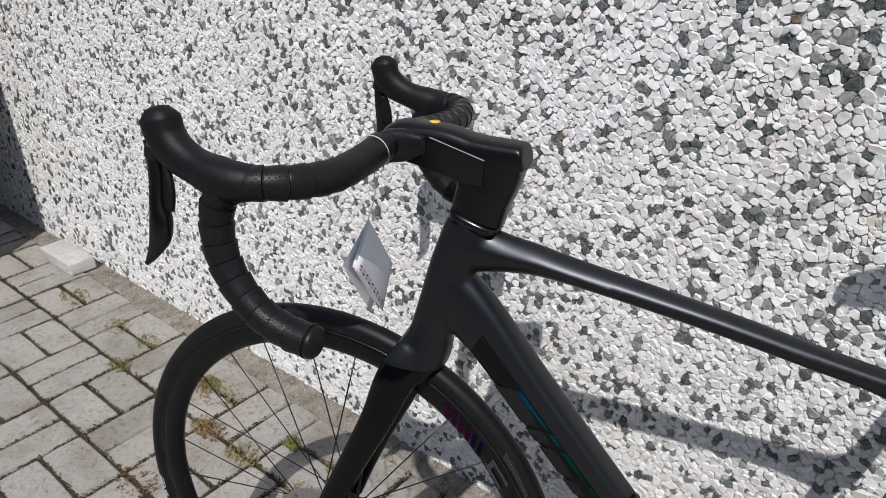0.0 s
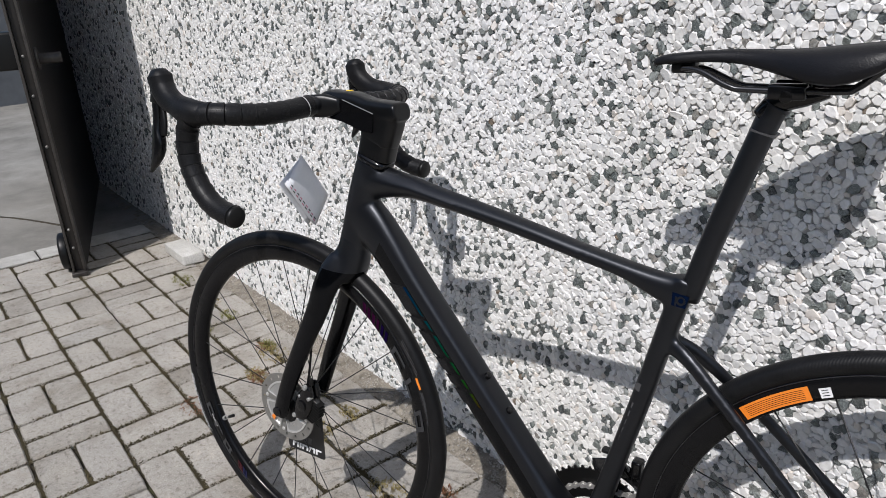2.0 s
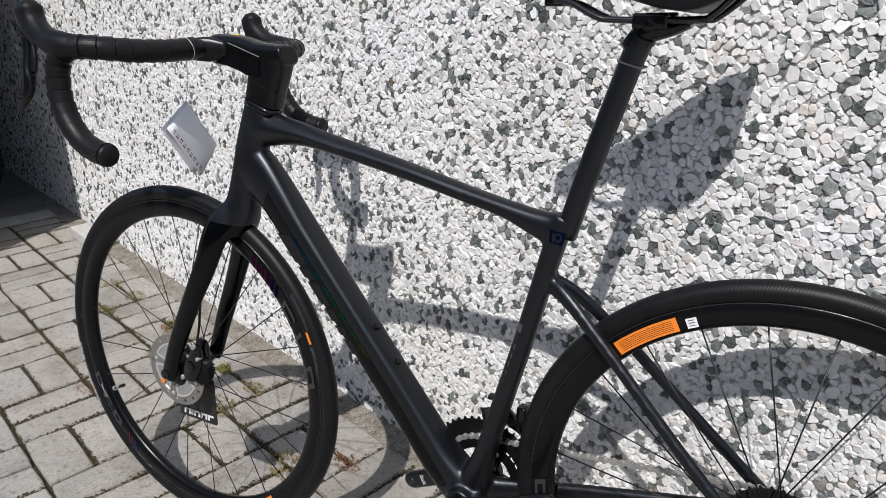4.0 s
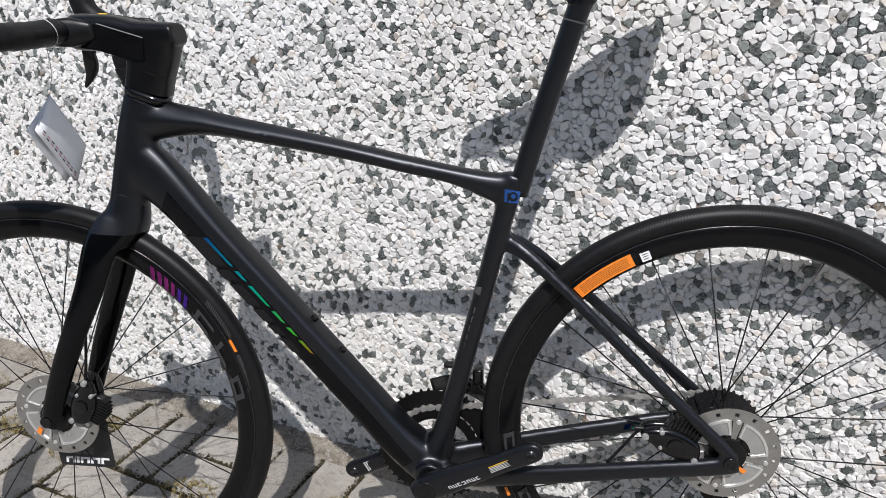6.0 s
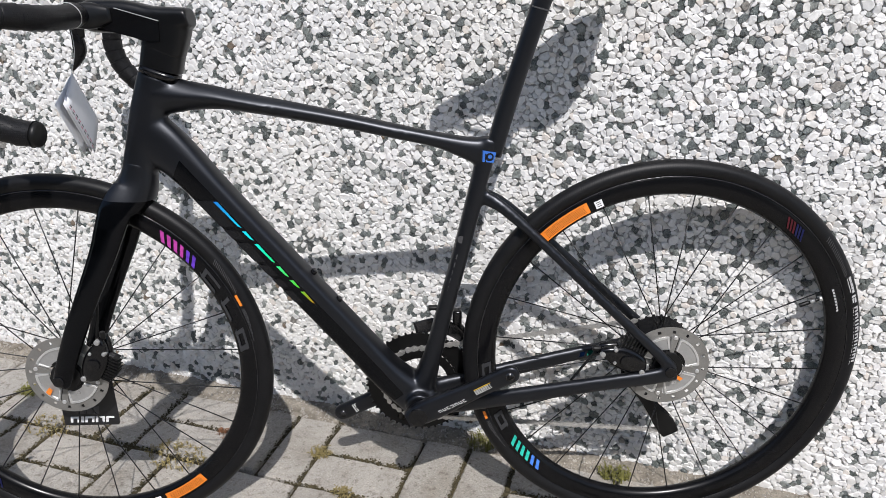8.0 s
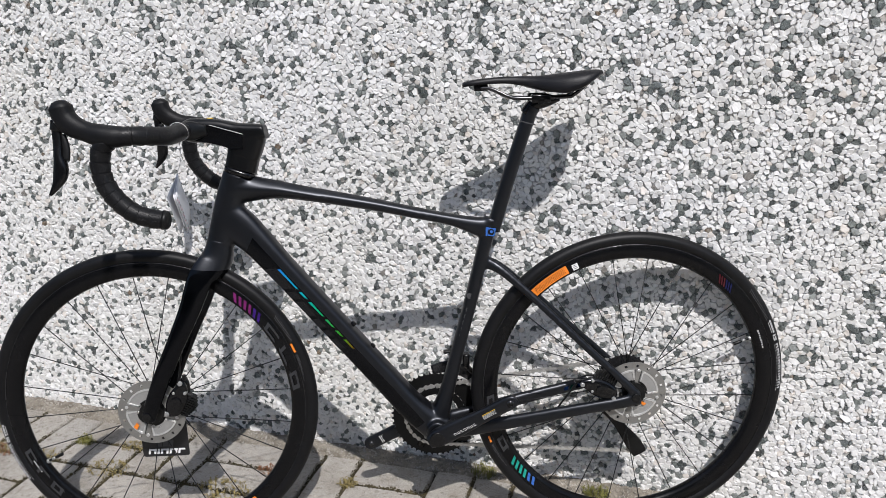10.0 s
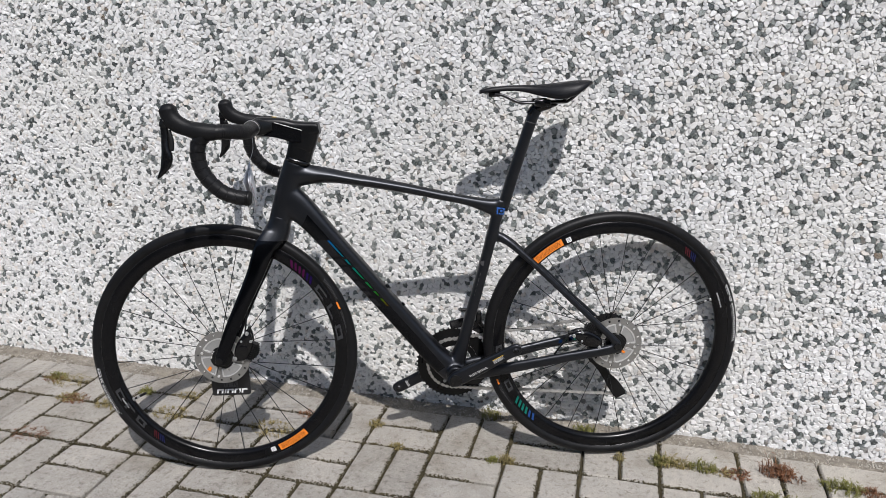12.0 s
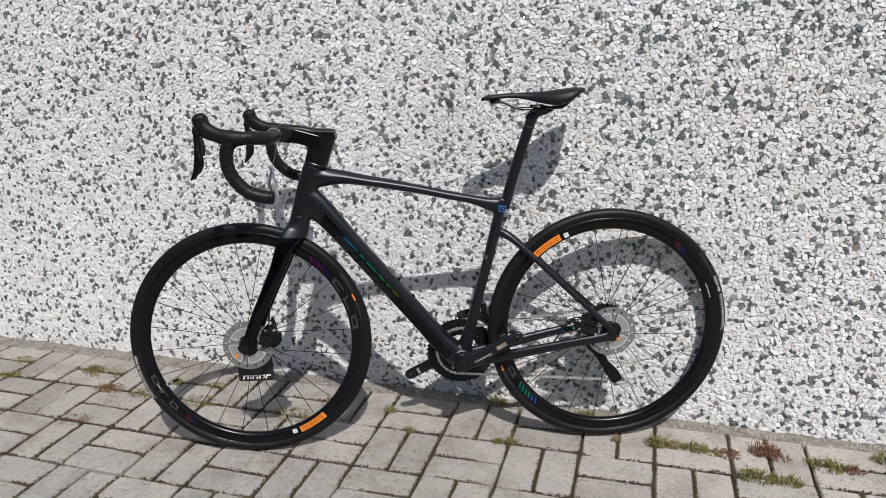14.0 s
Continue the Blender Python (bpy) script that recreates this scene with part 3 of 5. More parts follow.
DOWN_TUBE = [(0.828, 0, 0.742, .0215, .040, 2.6), (0.802, 0, 0.720, .0225, .0370, 2.8), (0.772, 0, 0.689, .0235, .0318, 3.2), (0.7265, 0, 0.6319, .0245, .0280, 3.8), (0.648, 0, 0.5335, .0248, .0270, 4.2),
     (0.564, 0, 0.4281, .0252, .0270, 4.2), (0.515, 0, 0.3667, .026, .0274, 3.8), (0.470, 0, 0.3103, .029, .0295, 3.2), (0.420, 0, 0.264, .032, .034, 2.8)]
SEAT_TUBE = [(0.418, 0, 0.270, .030, .026, 2.8), (0.396, 0, 0.335, .021, .0165, 2.6), (0.3725, 0, 0.42, .017, .0145, 2.6), (0.342, 0, 0.53, .0160, .0140, 2.6),
     (0.3165, 0, 0.628, .0160, .0140, 2.6), (0.300, 0, 0.690, .0155, .0148, 2.6), (0.2895, 0, 0.722, .0155, .0148, 2.6)]
for rows in (HEAD_TUBE, TOP_TUBE, DOWN_TUBE, SEAT_TUBE):
    sweep(frame_bm, spline(rows, 8), 28)
# bottom bracket shell, across
sweep(frame_bm, [(BB[0], -.043, BB[1], .023, .023, 2), (BB[0], .043, BB[1], .023, .023, 2)], 28, hint=(1, 0, 0))
for sgn in (1, -1):
    sweep(frame_bm, spline([(0.302, sgn * .006, 0.628, .007, .013, 2), (0.272, sgn * .017, 0.612, .0075, .0105, 2), (0.209, sgn * .032, 0.556, .0075, .0088, 2),
                            (0.120, sgn * .047, 0.468, .0075, .0086, 2), (0.016, sgn * .062, 0.366, .008, .010, 2), (-0.001, sgn * .064, 0.343, .007, .014, 2)], 6), 16)
    sweep(frame_bm, spline([(0.405, sgn * .022, 0.262, .014, .022, 2.4), (0.345, sgn * .034, 0.270, .010, .018, 2.4), (0.27, sgn * .046, 0.285, .009, .0155, 2.4),
                            (0.12, sgn * .058, 0.314, .009, .0135, 2.4), (0.03, sgn * .064, 0.329, .008, .014, 2.4), (-0.012, sgn * .064, 0.338, .007, .015, 2.4)], 6), 16)
frame_ob = part("frame", frame_bm, M_body, bike, "satin black moulded carbon frame")
rm = frame_ob.modifiers.new("blend", 'REMESH')
rm.mode, rm.voxel_size, rm.use_smooth_shade = 'VOXEL', 0.0032, True
sm = frame_ob.modifiers.new("ease", 'SMOOTH')
sm.factor, sm.iterations = 0.5, 9

# foil lettering on the down tube becomes five slanted dark blocks with a bright edge
DT0, DTD, DTN = Vector((0.7265, 0.6319)), Vector((-0.6235, -0.7818)), Vector((0.7818, -0.6235))


def dt(s, w):
    p = DT0 + DTD * s + DTN * w
    return (p.x, p.y)


for s0, s1 in ((-0.006, 0.050), (0.058, 0.078), (0.086, 0.128), (0.136, 0.160), (0.168, 0.186), (0.194, 0.222)):
    b = bmesh.new()
    plate(b, [dt(s0, 0.0005), dt(s1, 0.0005), dt(s1 - 0.020, 0.0225), dt(s0 - 0.020, 0.0225)], 0.0236, 0.0009)
    part("letter_block", b, M_dimp, frame_ob, "dark glossy logo block", False)
    b = bmesh.new()
    plate(b, [dt(s0 + 0.004, -0.0030), dt(s1 + 0.003, -0.0018), dt(s1 - 0.003, 0.0010), dt(s0, 0.0018)], 0.0239, 0.0011)
    part("foil_edge", b, M_foil, frame_ob, "rainbow foil edge line", False)
b = bmesh.new()
plate(b, [(0.3045, 0.706), (0.2835, 0.702), (0.2875, 0.686), (0.3050, 0.688)], 0.0146, 0.0012)
part("badge", b, M_foil_blue, frame_ob, "blue foil badge", False)
b = bmesh.new()
cyl(b, (0.2935, 0.0140, 0.6955), (0.2935, 0.0164, 0.6955), 0.0062, 20)
plate(b, [(0.3005, 0.7010), (0.2985, 0.7006), (0.2995, 0.6880), (0.3012, 0.6884)], 0.0146, 0.0018)
part("badge_mark", b, M_frame, frame_ob, "dark round sign on the badge", False)
b = bmesh.new()
cyl(b, (0.2930, 0.0150, 0.6960), (0.2930, 0.0170, 0.6960), 0.0032, 14)
part("badge_dot", b, M_foil_blue, frame_ob, "", False)
for x, z in ((0.590, 0.503), (0.552, 0.452)):
    b = bmesh.new()
    cyl(b, (x + 0.004, 0, z - 0.005), (x - 0.006, 0, z + 0.0045), 0.0055, 14, bevel=0.001)
    part("bottle_bolt", b, M_gloss, frame_ob)
b = bmesh.new()
cyl(b, (0.3400, 0.0085, 0.56), (0.3400, 0.0152, 0.56), 0.0062, 18)
part("round_mark", b, M_greyp, frame_ob, "", False)
for k in range(5):
    b = bmesh.new()
    z = 0.535 - 0.014 * k
    x = 0.3478 + 0.014 * k * 0.27
    plate(b, [(x, z), (x - 0.0045, z - 0.001), (x - 0.0025, z - 0.0095), (x + 0.002, z - 0.0085)], 0.0128, 0.0022)
    part("small_letter", b, M_greyp, frame_ob, "", False)
for k in range(4):
    b = bmesh.new()
    x = 0.128 - 0.014 * k
    z = 0.309 + 0.0024 * k
    plate(b, [(x, z), (x - 0.009, z + 0.002), (x - 0.011, z + 0.011), (x - 0.002, z + 0.009)], -0.0490 - 0.0010 * k, 0.0010)
    part("foil_letter", b, M_foil_teal if k % 2 else M_foil_blue, frame_ob, "blue foil lettering", False)

# seat post, clamp and saddle
post = part("seatpost", tube([(0.290, 0, 0.69, .0135, .0142, 2.3), (0.262, 0, 0.785, .0135, .0142, 2.3), (0.219, 0, 0.915, .0135, .0142, 2.3), (0.209, 0, 0.938, .0145, .016, 2.3)], 6), M_frame, bike, "satin black carbon seat post")
post.matrix_basis = Matrix.Translation((0.290, 0, 0.69)) @ Matrix.Rotation(radians(-2.3), 4, 'X') @ Matrix.Translation((-0.2919, 0, -0.684))
b = bmesh.new()
sweep(b, spline([(0.226, 0, 0.925, .012, .010, 2.4), (0.205, 0, 0.943, .014, .0135, 2.4), (0.180, 0, 0.9475, .0135, .010, 2.4), (0.158, 0, 0.952, .012, .005, 2.4)], 5), 18)
part("post_head", b, M_gloss, post)
b = bmesh.new()
plate(b, [(0.2335, 0.9125), (0.2055, 0.9045), (0.206, 0.9025), (0.234, 0.9105)], -0.0139, 0.0278)
part("height_line", b, M_greyp, post, "", False)
for y in (0.022, -0.022):
    b = bmesh.new()
    box(b, (0.178, y - 0.009, 0.947), (0.216, y + 0.009, 0.9635), 0.003)
    part("rail_clamp", b, M_gloss, post)
b = bmesh.new()
cyl(b, (0.197, -0.031, 0.951), (0.197, 0.031, 0.951), 0.007, 14, bevel=0.001)
part("clamp_bolt", b, M_black, post)

SADDLE = [(0.347, .004, .9855, .9825), (0.344, .012, .9885, .9825), (0.327, .0185, .9930, .9845), (0.285, .0190, .9970, .9870), (0.245, .0215, .9980, .9850), (0.212, .031, .9980, .9770),
          (0.180, .046, .9995, .9690), (0.150, .057, 1.0025, .9665), (0.120, .060, 1.0050, .9760), (0.098, .053, 1.0060, .9900), (0.086, .043, 1.0058, .9970), (0.080, .036, 1.0045, .9990)]


def saddle_mesh():
    b = bmesh.new()
    rows = spline(SADDLE, 4)
    rings = []
    for x, hw, zt, zs in rows:
        ring = []
        for k in range(25):
            v = -1 + 2 * k / 24
            side = math.sin(v * math.pi / 2)
            drop = abs(v) ** 3.2
            dip = 0.005 * math.exp(-(v / 0.22) ** 2) * min(1, max(0, (0.325 - x) / 0.04)) * min(1, max(0, (x - 0.085) / 0.03))
            nx = x + 0.026 * math.exp(-(side / 0.42) ** 2) * min(1, max(0, (0.112 - x) / 0.036))
            ring.append(b.verts.new((nx, hw * side, zt - (zt - zs) * drop - dip)))
        under = []
        for k in range(24, -1, -1):
            v = -1 + 2 * k / 24
            side = math.sin(v * math.pi / 2) * 0.93
            nx = x + 0.026 * math.exp(-(side / 0.42) ** 2) * min(1, max(0, (0.112 - x) / 0.036))
            under.append(b.verts.new((nx, hw * side, min(zs - 0.001, zt - 0.007) - 0.002 + 0.004 * (1 - abs(v)))))
        rings.append(ring + under)
    n = len(rings[0])
    for A, B in zip(rings, rings[1:]):
        for i in range(n):
            b.faces.new((A[i], A[(i + 1) % n], B[(i + 1) % n], B[i]))
    b.faces.new(rings[0])
    b.faces.new(rings[-1])
    return b


saddle = part("saddle", saddle_mesh(), M_saddle, bike, "slim black short-nosed saddle")
saddle.location = (-0.0015, 0.014, 0.006)
for y in (0.022, -0.022):
    b = bmesh.new()
    sweep(b, spline([(0.312, y * 0.5, 0.977, .0036, .0036), (0.290, y * 0.7, 0.974, .0036, .0036), (0.258, y, 0.959, .0036, .0036), (0.235, y, 0.9555, .0036, .0036), (0.150, y, 0.9555, .0036, .0036),
                     (0.132, y * 1.1, 0.960, .0036, .0036), (0.108, y * 1.6, 0.981, .0036, .0036), (0.096, y * 1.8, 0.991, .0036, .0036)], 6), 12)
    part("rail", b, M_rail, saddle, "dark polished saddle rail")
b = bmesh.new()
box(b, (0.298, -0.011, 0.971), (0.325, 0.011, 0.985), 0.003)
part("rail_socket", b, M_black, saddle)

# fork
fk = bmesh.new()
sweep(fk, spline([(0.846, 0, 0.700, .022, .024, 2.2), (0.8525, 0, 0.671, .0258, .0298, 2.3), (0.862, 0, 0.650, .0325, .0325, 2.4), (0.874, 0, 0.630, .0405, .029, 2.6)], 5), 28)
for sgn in (1, -1):
    sweep(fk, spline([(0.864, sgn * .018, 0.655, .013, .027, 2.2), (0.8875, sgn * .0345, 0.620, .0115, .0260, 2.2), (0.912, sgn * .0425, 0.560, .0108, .0220, 2.3), (0.9435, sgn * .0495, 0.496, .0104, .0190, 2.4),
                      (0.978, sgn * .0540, 0.425, .0098, .0180, 2.4), (1.003, sgn * .0565, 0.367, .0088, .0168, 2.4), (1.0145, sgn * .0568, 0.338, .0078, .0160, 2.2), (1.018, sgn * .0565, 0.328, .007, .0125, 2.2)], 6), 18)
fork = part("fork", fk, M_fork, bike, "satin and gloss black carbon fork")
rm = fork.modifiers.new("blend", 'REMESH')
rm.mode, rm.voxel_size, rm.use_smooth_shade = 'VOXEL', 0.0028, True
sm = fork.modifiers.new("ease", 'SMOOTH')
sm.factor, sm.iterations = 0.5, 6
for sgn in (1, -1):
    b = bmesh.new()
    cyl(b, (1.017, sgn * .050, 0.341), (1.017, sgn * .0665, 0.341), 0.0095, 18, bevel=0.001)
    part("axle_end", b, M_gloss, fork)
    b = bmesh.new()
    cyl(b, (0.0, sgn * .058, 0.341), (0.0, sgn * .0735, 0.341), 0.0095, 18, bevel=0.001)
    part("axle_end", b, M_gloss, frame_ob)

# headset spacers, stem and bar
b = bmesh.new()
sweep(b, [(0.7955, 0, 0.829, .0215, .0305, 3.2), (0.792, 0, 0.8385, .0215, .0305, 3.2)], 28)
part("headset_cover", b, M_gloss, bike)
b = bmesh.new()
sweep(b, [(0.7912, 0, 0.8395, .0192, .0308, 3.6), (0.7825, 0, 0.8690, .0192, .0314, 3.6)], 32)
sharp(part("spacer", b, M_stem, bike, "square black headset spacer"))
st = bmesh.new()
sweep(st, spline([(0.7845, 0, 0.8640, .0195, .0318, 3.6), (0.7765, 0, 0.886, .0200, .0335, 3.6), (0.7685, 0, 0.9125, .0203, .0342, 4.0), (0.7665, 0, 0.9185, .0198, .0333, 4.0)], 3), 32)
sweep(st, spline([(0.7355, 0, 0.9120, .0200, .0120, 3.4), (0.740, 0, 0.9115, .0208, .0150, 3.6), (0.757, 0, 0.9105, .0208, .0175, 3.6), (0.795, 0, 0.9095, .0208, .0215, 3.6), (0.830, 0, 0.9155, .0208, .0235, 3.6), (0.862, 0, 0.9175, .0220, .0240, 3.2), (0.885, 0, 0.9185, .0230, .0230, 2.6), (0.902, 0, 0.919, .022, .014, 2.2)], 6), 32)
stem = part("stem", st, M_stem, bike, "flat-topped black aero stem")
rm = stem.modifiers.new("blend", 'REMESH')
rm.mode, rm.voxel_size, rm.use_smooth_shade = 'VOXEL', 0.002, True
sm = stem.modifiers.new("ease", 'SMOOTH')
sm.factor, sm.iterations = 0.5, 4
for y in (0.0150, -0.0220):
    b = bmesh.new()
    plate(b, [(0.779, 0.880), (0.804, 0.8815), (0.818, 0.887), (0.845, 0.8945), (0.868, 0.8985), (0.868, 0.930), (0.838, 0.9275), (0.7765, 0.9085)], y, 0.0070)
    part("side_panel", b, M_gloss, stem, "gloss black side panel", False)
# thin bright strip drawn in place of the highlight along the panel edge
for sgn in (1, -1):
    b = bmesh.new()
    sweep(b, [(0.840, sgn * .0214, 0.9284, .0007, .0007), (0.7765, sgn * .0214, 0.9090, .0007, .0007)], 8)
    part("seam", b, M_alu, stem, "bright strip put in for the highlight on the panel edge", False)
b = bmesh.new()
cyl(b, (0.845, -0.003, 0.938), (0.845, -0.003, 0.9415), 0.006, 16)
part("round_dot", b, M_yellow, stem, "small yellow dot")
for x, z in ((0.828, .9365), (0.790, 0.9290)):
    b = bmesh.new()
    cyl(b, (x, 0.009, z - .002), (x, 0.009, z + 0.0008), 0.0022, 10)
    part("cover_screw", b, M_black, stem)
# folded lever-like wing where the stem meets the bar
for sgn in (1, -1):
    b = bmesh.new()
    sweep(b, spline([(0.846, sgn * .020, 0.919, .004, .010, 3), (0.870, sgn * .026, 0.9185, .010, .0185, 3), (0.885, sgn * .042, 0.9185, .006, .0175, 3), (0.888, sgn * .052, 0.9185, .004, .0160, 3)], 4), 16)
    part("bar_wing", b, M_stem, stem)

bar = part("handlebar", tube([(0.884, -.06, 0.9045, .0145, .0145), (0.885, 0, 0.9050, .0155, .0155), (0.884, .06, 0.9045, .0145, .0145)], 4), M_frame, bike)
BARPATH = [(0.884, .046, 0.9045), (0.879, .100, 0.9010), (0.878, .152, 0.9010), (0.892, .193, 0.9045), (0.9175, .213, 0.9065), (0.9415, .2165, 0.9030), (0.958, .2170, 0.8890),
           (0.9645, .218, 0.8625), (0.9605, .2195, 0.8315), (0.9445, .221, 0.8025), (0.9195, .222, 0.7790), (0.8920, .2225, 0.7675), (0.8677, .223, 0.7631)]


def tape_mesh(sgn):
    base = spline([(x, sgn * y, z) for x, y, z in BARPATH], 40)
    rows, run, last = [], 0.0, None
    for p in base:
        p = np.array(p)
        if last is not None:
            run += float(np.linalg.norm(p - last))
        last = p
        f = (run / 0.0195) % 1.0
        r = 0.0152 + 0.0018 * (1 - f) ** 0.8 - (0.0004 if f > 0.96 else 0) + (0.0006 if run < 0.02 else 0)
        rows.append((*p, r, r, 2.0))
    b = bmesh.new()
    n = len(rows)
    P = [Vector(r[:3]) for r in rows]
    side = Vector((0, 0, 1))
    rings = []
    for i in range(n):
        t = (P[min(i + 1, n - 1)] - P[max(i - 1, 0)]).normalized()
        side = (side - t * side.dot(t)).normalized()
        nor = t.cross(side)
        rings.append([b.verts.new(P[i] + (side * math.cos(a) + nor * math.sin(a)) * rows[i][3]) for a in np.linspace(0, 2 * math.pi, 20, endpoint=False)])
    for A, B in zip(rings, rings[1:]):
        for k in range(20):
            b.faces.new((A[k], A[(k + 1) % 20], B[(k + 1) % 20], B[k]))
    b.faces.new(rings[0])
    b.faces.new(rings[-1])
    return b


for sgn in (1, -1):
    sharp(part("bar_tape", tape_mesh(sgn), M_tape, bar, "wrapped black perforated bar tape"), 30)
    b = bmesh.new()
    sweep(b, [(0.8697, sgn * .223, 0.7634, .0158, .0158), (0.8627, sgn * .223, 0.7624, .0160, .0160), (0.8602, sgn * .223, 0.7621, .0135, .0135)], 20)
    part("end_plug", b, M_black, bar)
    b = bmesh.new()
    Y = sgn * .2165
    sweep(b, spline([(0.912, Y - sgn * .010, 0.9062, .0150, .0150, 2.1), (0.922, Y - sgn * .004, 0.9066, .0170, .0168, 2.1), (0.936, Y, 0.9072, .0182, .0184, 2.2), (0.956, Y, 0.9098, .0184, .0194, 2.3), (0.980, Y - sgn * .001, 0.9175, .0156, .0170, 2.3),
                     (1.002, Y - sgn * .002, 0.9285, .0158, .0188, 2.3), (1.0140, Y - sgn * .003, 0.9430, .0162, .0188, 2.4), (1.0180, Y - sgn * .003, 0.9600, .0165, .0186, 2.5)], 6), 22, dome=True)
    hood = new("brake_lever_unit")
    hood.parent = bike
    tagged(hood, "black brake and shift lever with rubber hood")
    part("brake_hood", b, M_hood, hood, "black rubber hood")
    b = bmesh.new()
    sweep(b, spline([(1.000, Y, 0.9220, .008, .012, 2.4), (1.022, Y, 0.9340, .0085, .012, 2.4), (1.0295, Y, 0.9220, .008, .0105, 2.4)], 4), 16)
    part("lever_bracket", b, M_black, hood)
    b = bmesh.new()
    sweep(b, spline([(1.0300, Y, 0.940, .0075, .0060, 2.6), (1.0290, Y, 0.922, .0075, .0075, 2.6), (1.0295, Y + sgn * .001, 0.900, .0075, .0078, 2.6), (1.0300, Y + sgn * .004, 0.880, .0080, .0082, 2.6),
                     (1.0285, Y + sgn * .006, 0.863, .0085, .0115, 2.6), (1.0310, Y + sgn * .008, 0.847, .0075, .0115, 2.6), (1.0380, Y + sgn * .010, 0.833, .0055, .0075, 2.6), (1.0465, Y + sgn * .011, 0.822, .0035, .0042, 2.6), (1.0515, Y + sgn * .012, 0.816, .0022, .0020, 2.6)], 5), 16)
    part("brake_lever", b, M_lever, hood, "black carbon brake lever")
    b = bmesh.new()
    cyl(b, (1.025, Y + sgn * .0075, 0.937), (1.025, Y + sgn * .0095, 0.937), 0.0022, 10)
    part("pivot_pin", b, M_alu, hood)
    b = bmesh.new()
    sweep(b, spline([(1.0225, Y - sgn * .003, 0.915, .004, .006, 2.4), (1.0195, Y, 0.892, .004, .008, 2.4), (1.0205, Y + sgn * .003, 0.872, .004, .007, 2.4)], 4), 12)
    part("shift_paddle", b, M_black, hood)


# ---------- wheels ----------
def wheel(name, axle, turn, hub_r, label, brake_y, marks):
    w = new(name)
    w.parent = bike
    w.location = (axle[0], 0, axle[1])
    tagged(w, label)
    # tyre: round carcass over the rim
    prof = []
    for k in range(22):
        a = -0.70 * math.pi + 1.40 * math.pi * k / 21
        prof.append((0.3268 + 0.0142 * math.cos(a), 0.0145 * math.sin(a)))
    prof += [(0.3125, 0.0085), (0.3125, -0.0085)]
    b = bmesh.new()
    lathe_y(b, prof, 128)
    ty = part("tyre", b, M_tyre, w, "black slick road tyre")
    b = bmesh.new()
    lathe_y(b, [(0.3155, 0.0106), (0.3135, 0.0113), (0.303, 0.0126), (0.293, 0.0113), (0.286, 0.0070), (0.2835, 0.0), (0.286, -0.0070), (0.293, -0.0113), (0.303, -0.0126), (0.3135, -0.0113), (0.3155, -0.0106),
                (0.313, -0.0095), (0.309, 0.0), (0.313, 0.0095)], 128)
    rim = part("rim", b, M_rim, w, "black carbon rim")
    b = bmesh.new()
    lathe_y(b, [(0.3163, 0.0108), (0.3163, 0.0116), (0.3147, 0.0118), (0.3147, 0.0110)], 128)
    part("rim_edge", b, M_rail, w)
    # stickers and print on the left flank, placed by angle
    y = 0.0130
    a0, a1 = marks["orange"]
    b = bmesh.new()
    sector(b, 0.2915, 0.3095, a0, a1, y)
    part("warning_sticker", b, M_orange, w, "orange sticker with lines of small print", False)
    b = bmesh.new()
    for r0 in (0.2945, 0.2968, 0.2991, 0.3014, 0.3037, 0.3060):
        sector(b, r0, r0 + 0.00045, a0 + 1.2, a1 - 1.2, y + 0.0006, 0.0003)
    part("sticker_print", b, M_dimp, w, "", False)
    b = bmesh.new()
    sector(b, 0.2920, 0.3045, a1 + 2.0, a1 + 4.5, y)
    part("white_sticker", b, M_white, w, "", False)
    b = bmesh.new()
    for r0 in (0.2945, 0.298, 0.3012):
        sector(b, r0, r0 + 0.001, a1 + 2.5, a1 + 3.9, y + 0.0006, 0.0003)
    part("sticker_marks", b, M_greyp, w, "", False)
    for s0, s1, foils in marks["slashes"]:
        n = 6
        st = (s1 - s0) / n
        for k in range(n):
            b = bmesh.new()
            sector(b, 0.2925, 0.3085, s0 + st * k, s0 + st * (k + 0.55), y, 0.0006, 2.2)
            part("foil_slash", b, foils[k * len(foils) // n], w, "coloured foil slash", False)
    for s0, s1 in marks["letters"]:
        n = 3
        st = (s1 - s0) / n
        for k in range(n):
            b = bmesh.new()
            p = s0 + st * k
            sg = 1 if st > 0 else -1
            sector(b, 0.2925, 0.3085, p, p + sg * 1.4, y, 0.0006, 1.2)
            sector(b, 0.2925, 0.2962, p, p + st * 0.66, y, 0.0007, 1.2)
            if k != 1:
                sector(b, 0.3045, 0.3085, p, p + st * 0.66, y, 0.0007, 0.6)
            if k == 2:
                sector(b, 0.2925, 0.3085, p + st * 0.5, p + st * 0.66, y, 0.0008, 1.2)
            part("grey_letter", b, M_rimprint, w, "", False)
    t0, t1 = marks["text"]
    span = t1 - t0
    for k, (f0, f1, r0, r1) in enumerate(((0.00, 0.032, 0.3285, 0.3322), (0.040, 0.058, 0.3285, 0.3322), (0.066, 0.104, 0.3285, 0.3322), (0.112, 0.136, 0.3285, 0.3322), (0.144, 0.176, 0.3285, 0.3322),
                                          (0.01, 0.166, 0.3255, 0.3266), (0.205, 0.225, 0.3262, 0.3325), (0.235, 0.285, 0.3298, 0.3325), (0.235, 0.285, 0.3262, 0.3284))):
        b = bmesh.new()
        sector(b, r0, r1, t0 + span * f0, t0 + span * f1, 0.0137, 0.0008, 0.2)
        part("tyre_print", b, M_print, w, "white printed tyre marking", False)
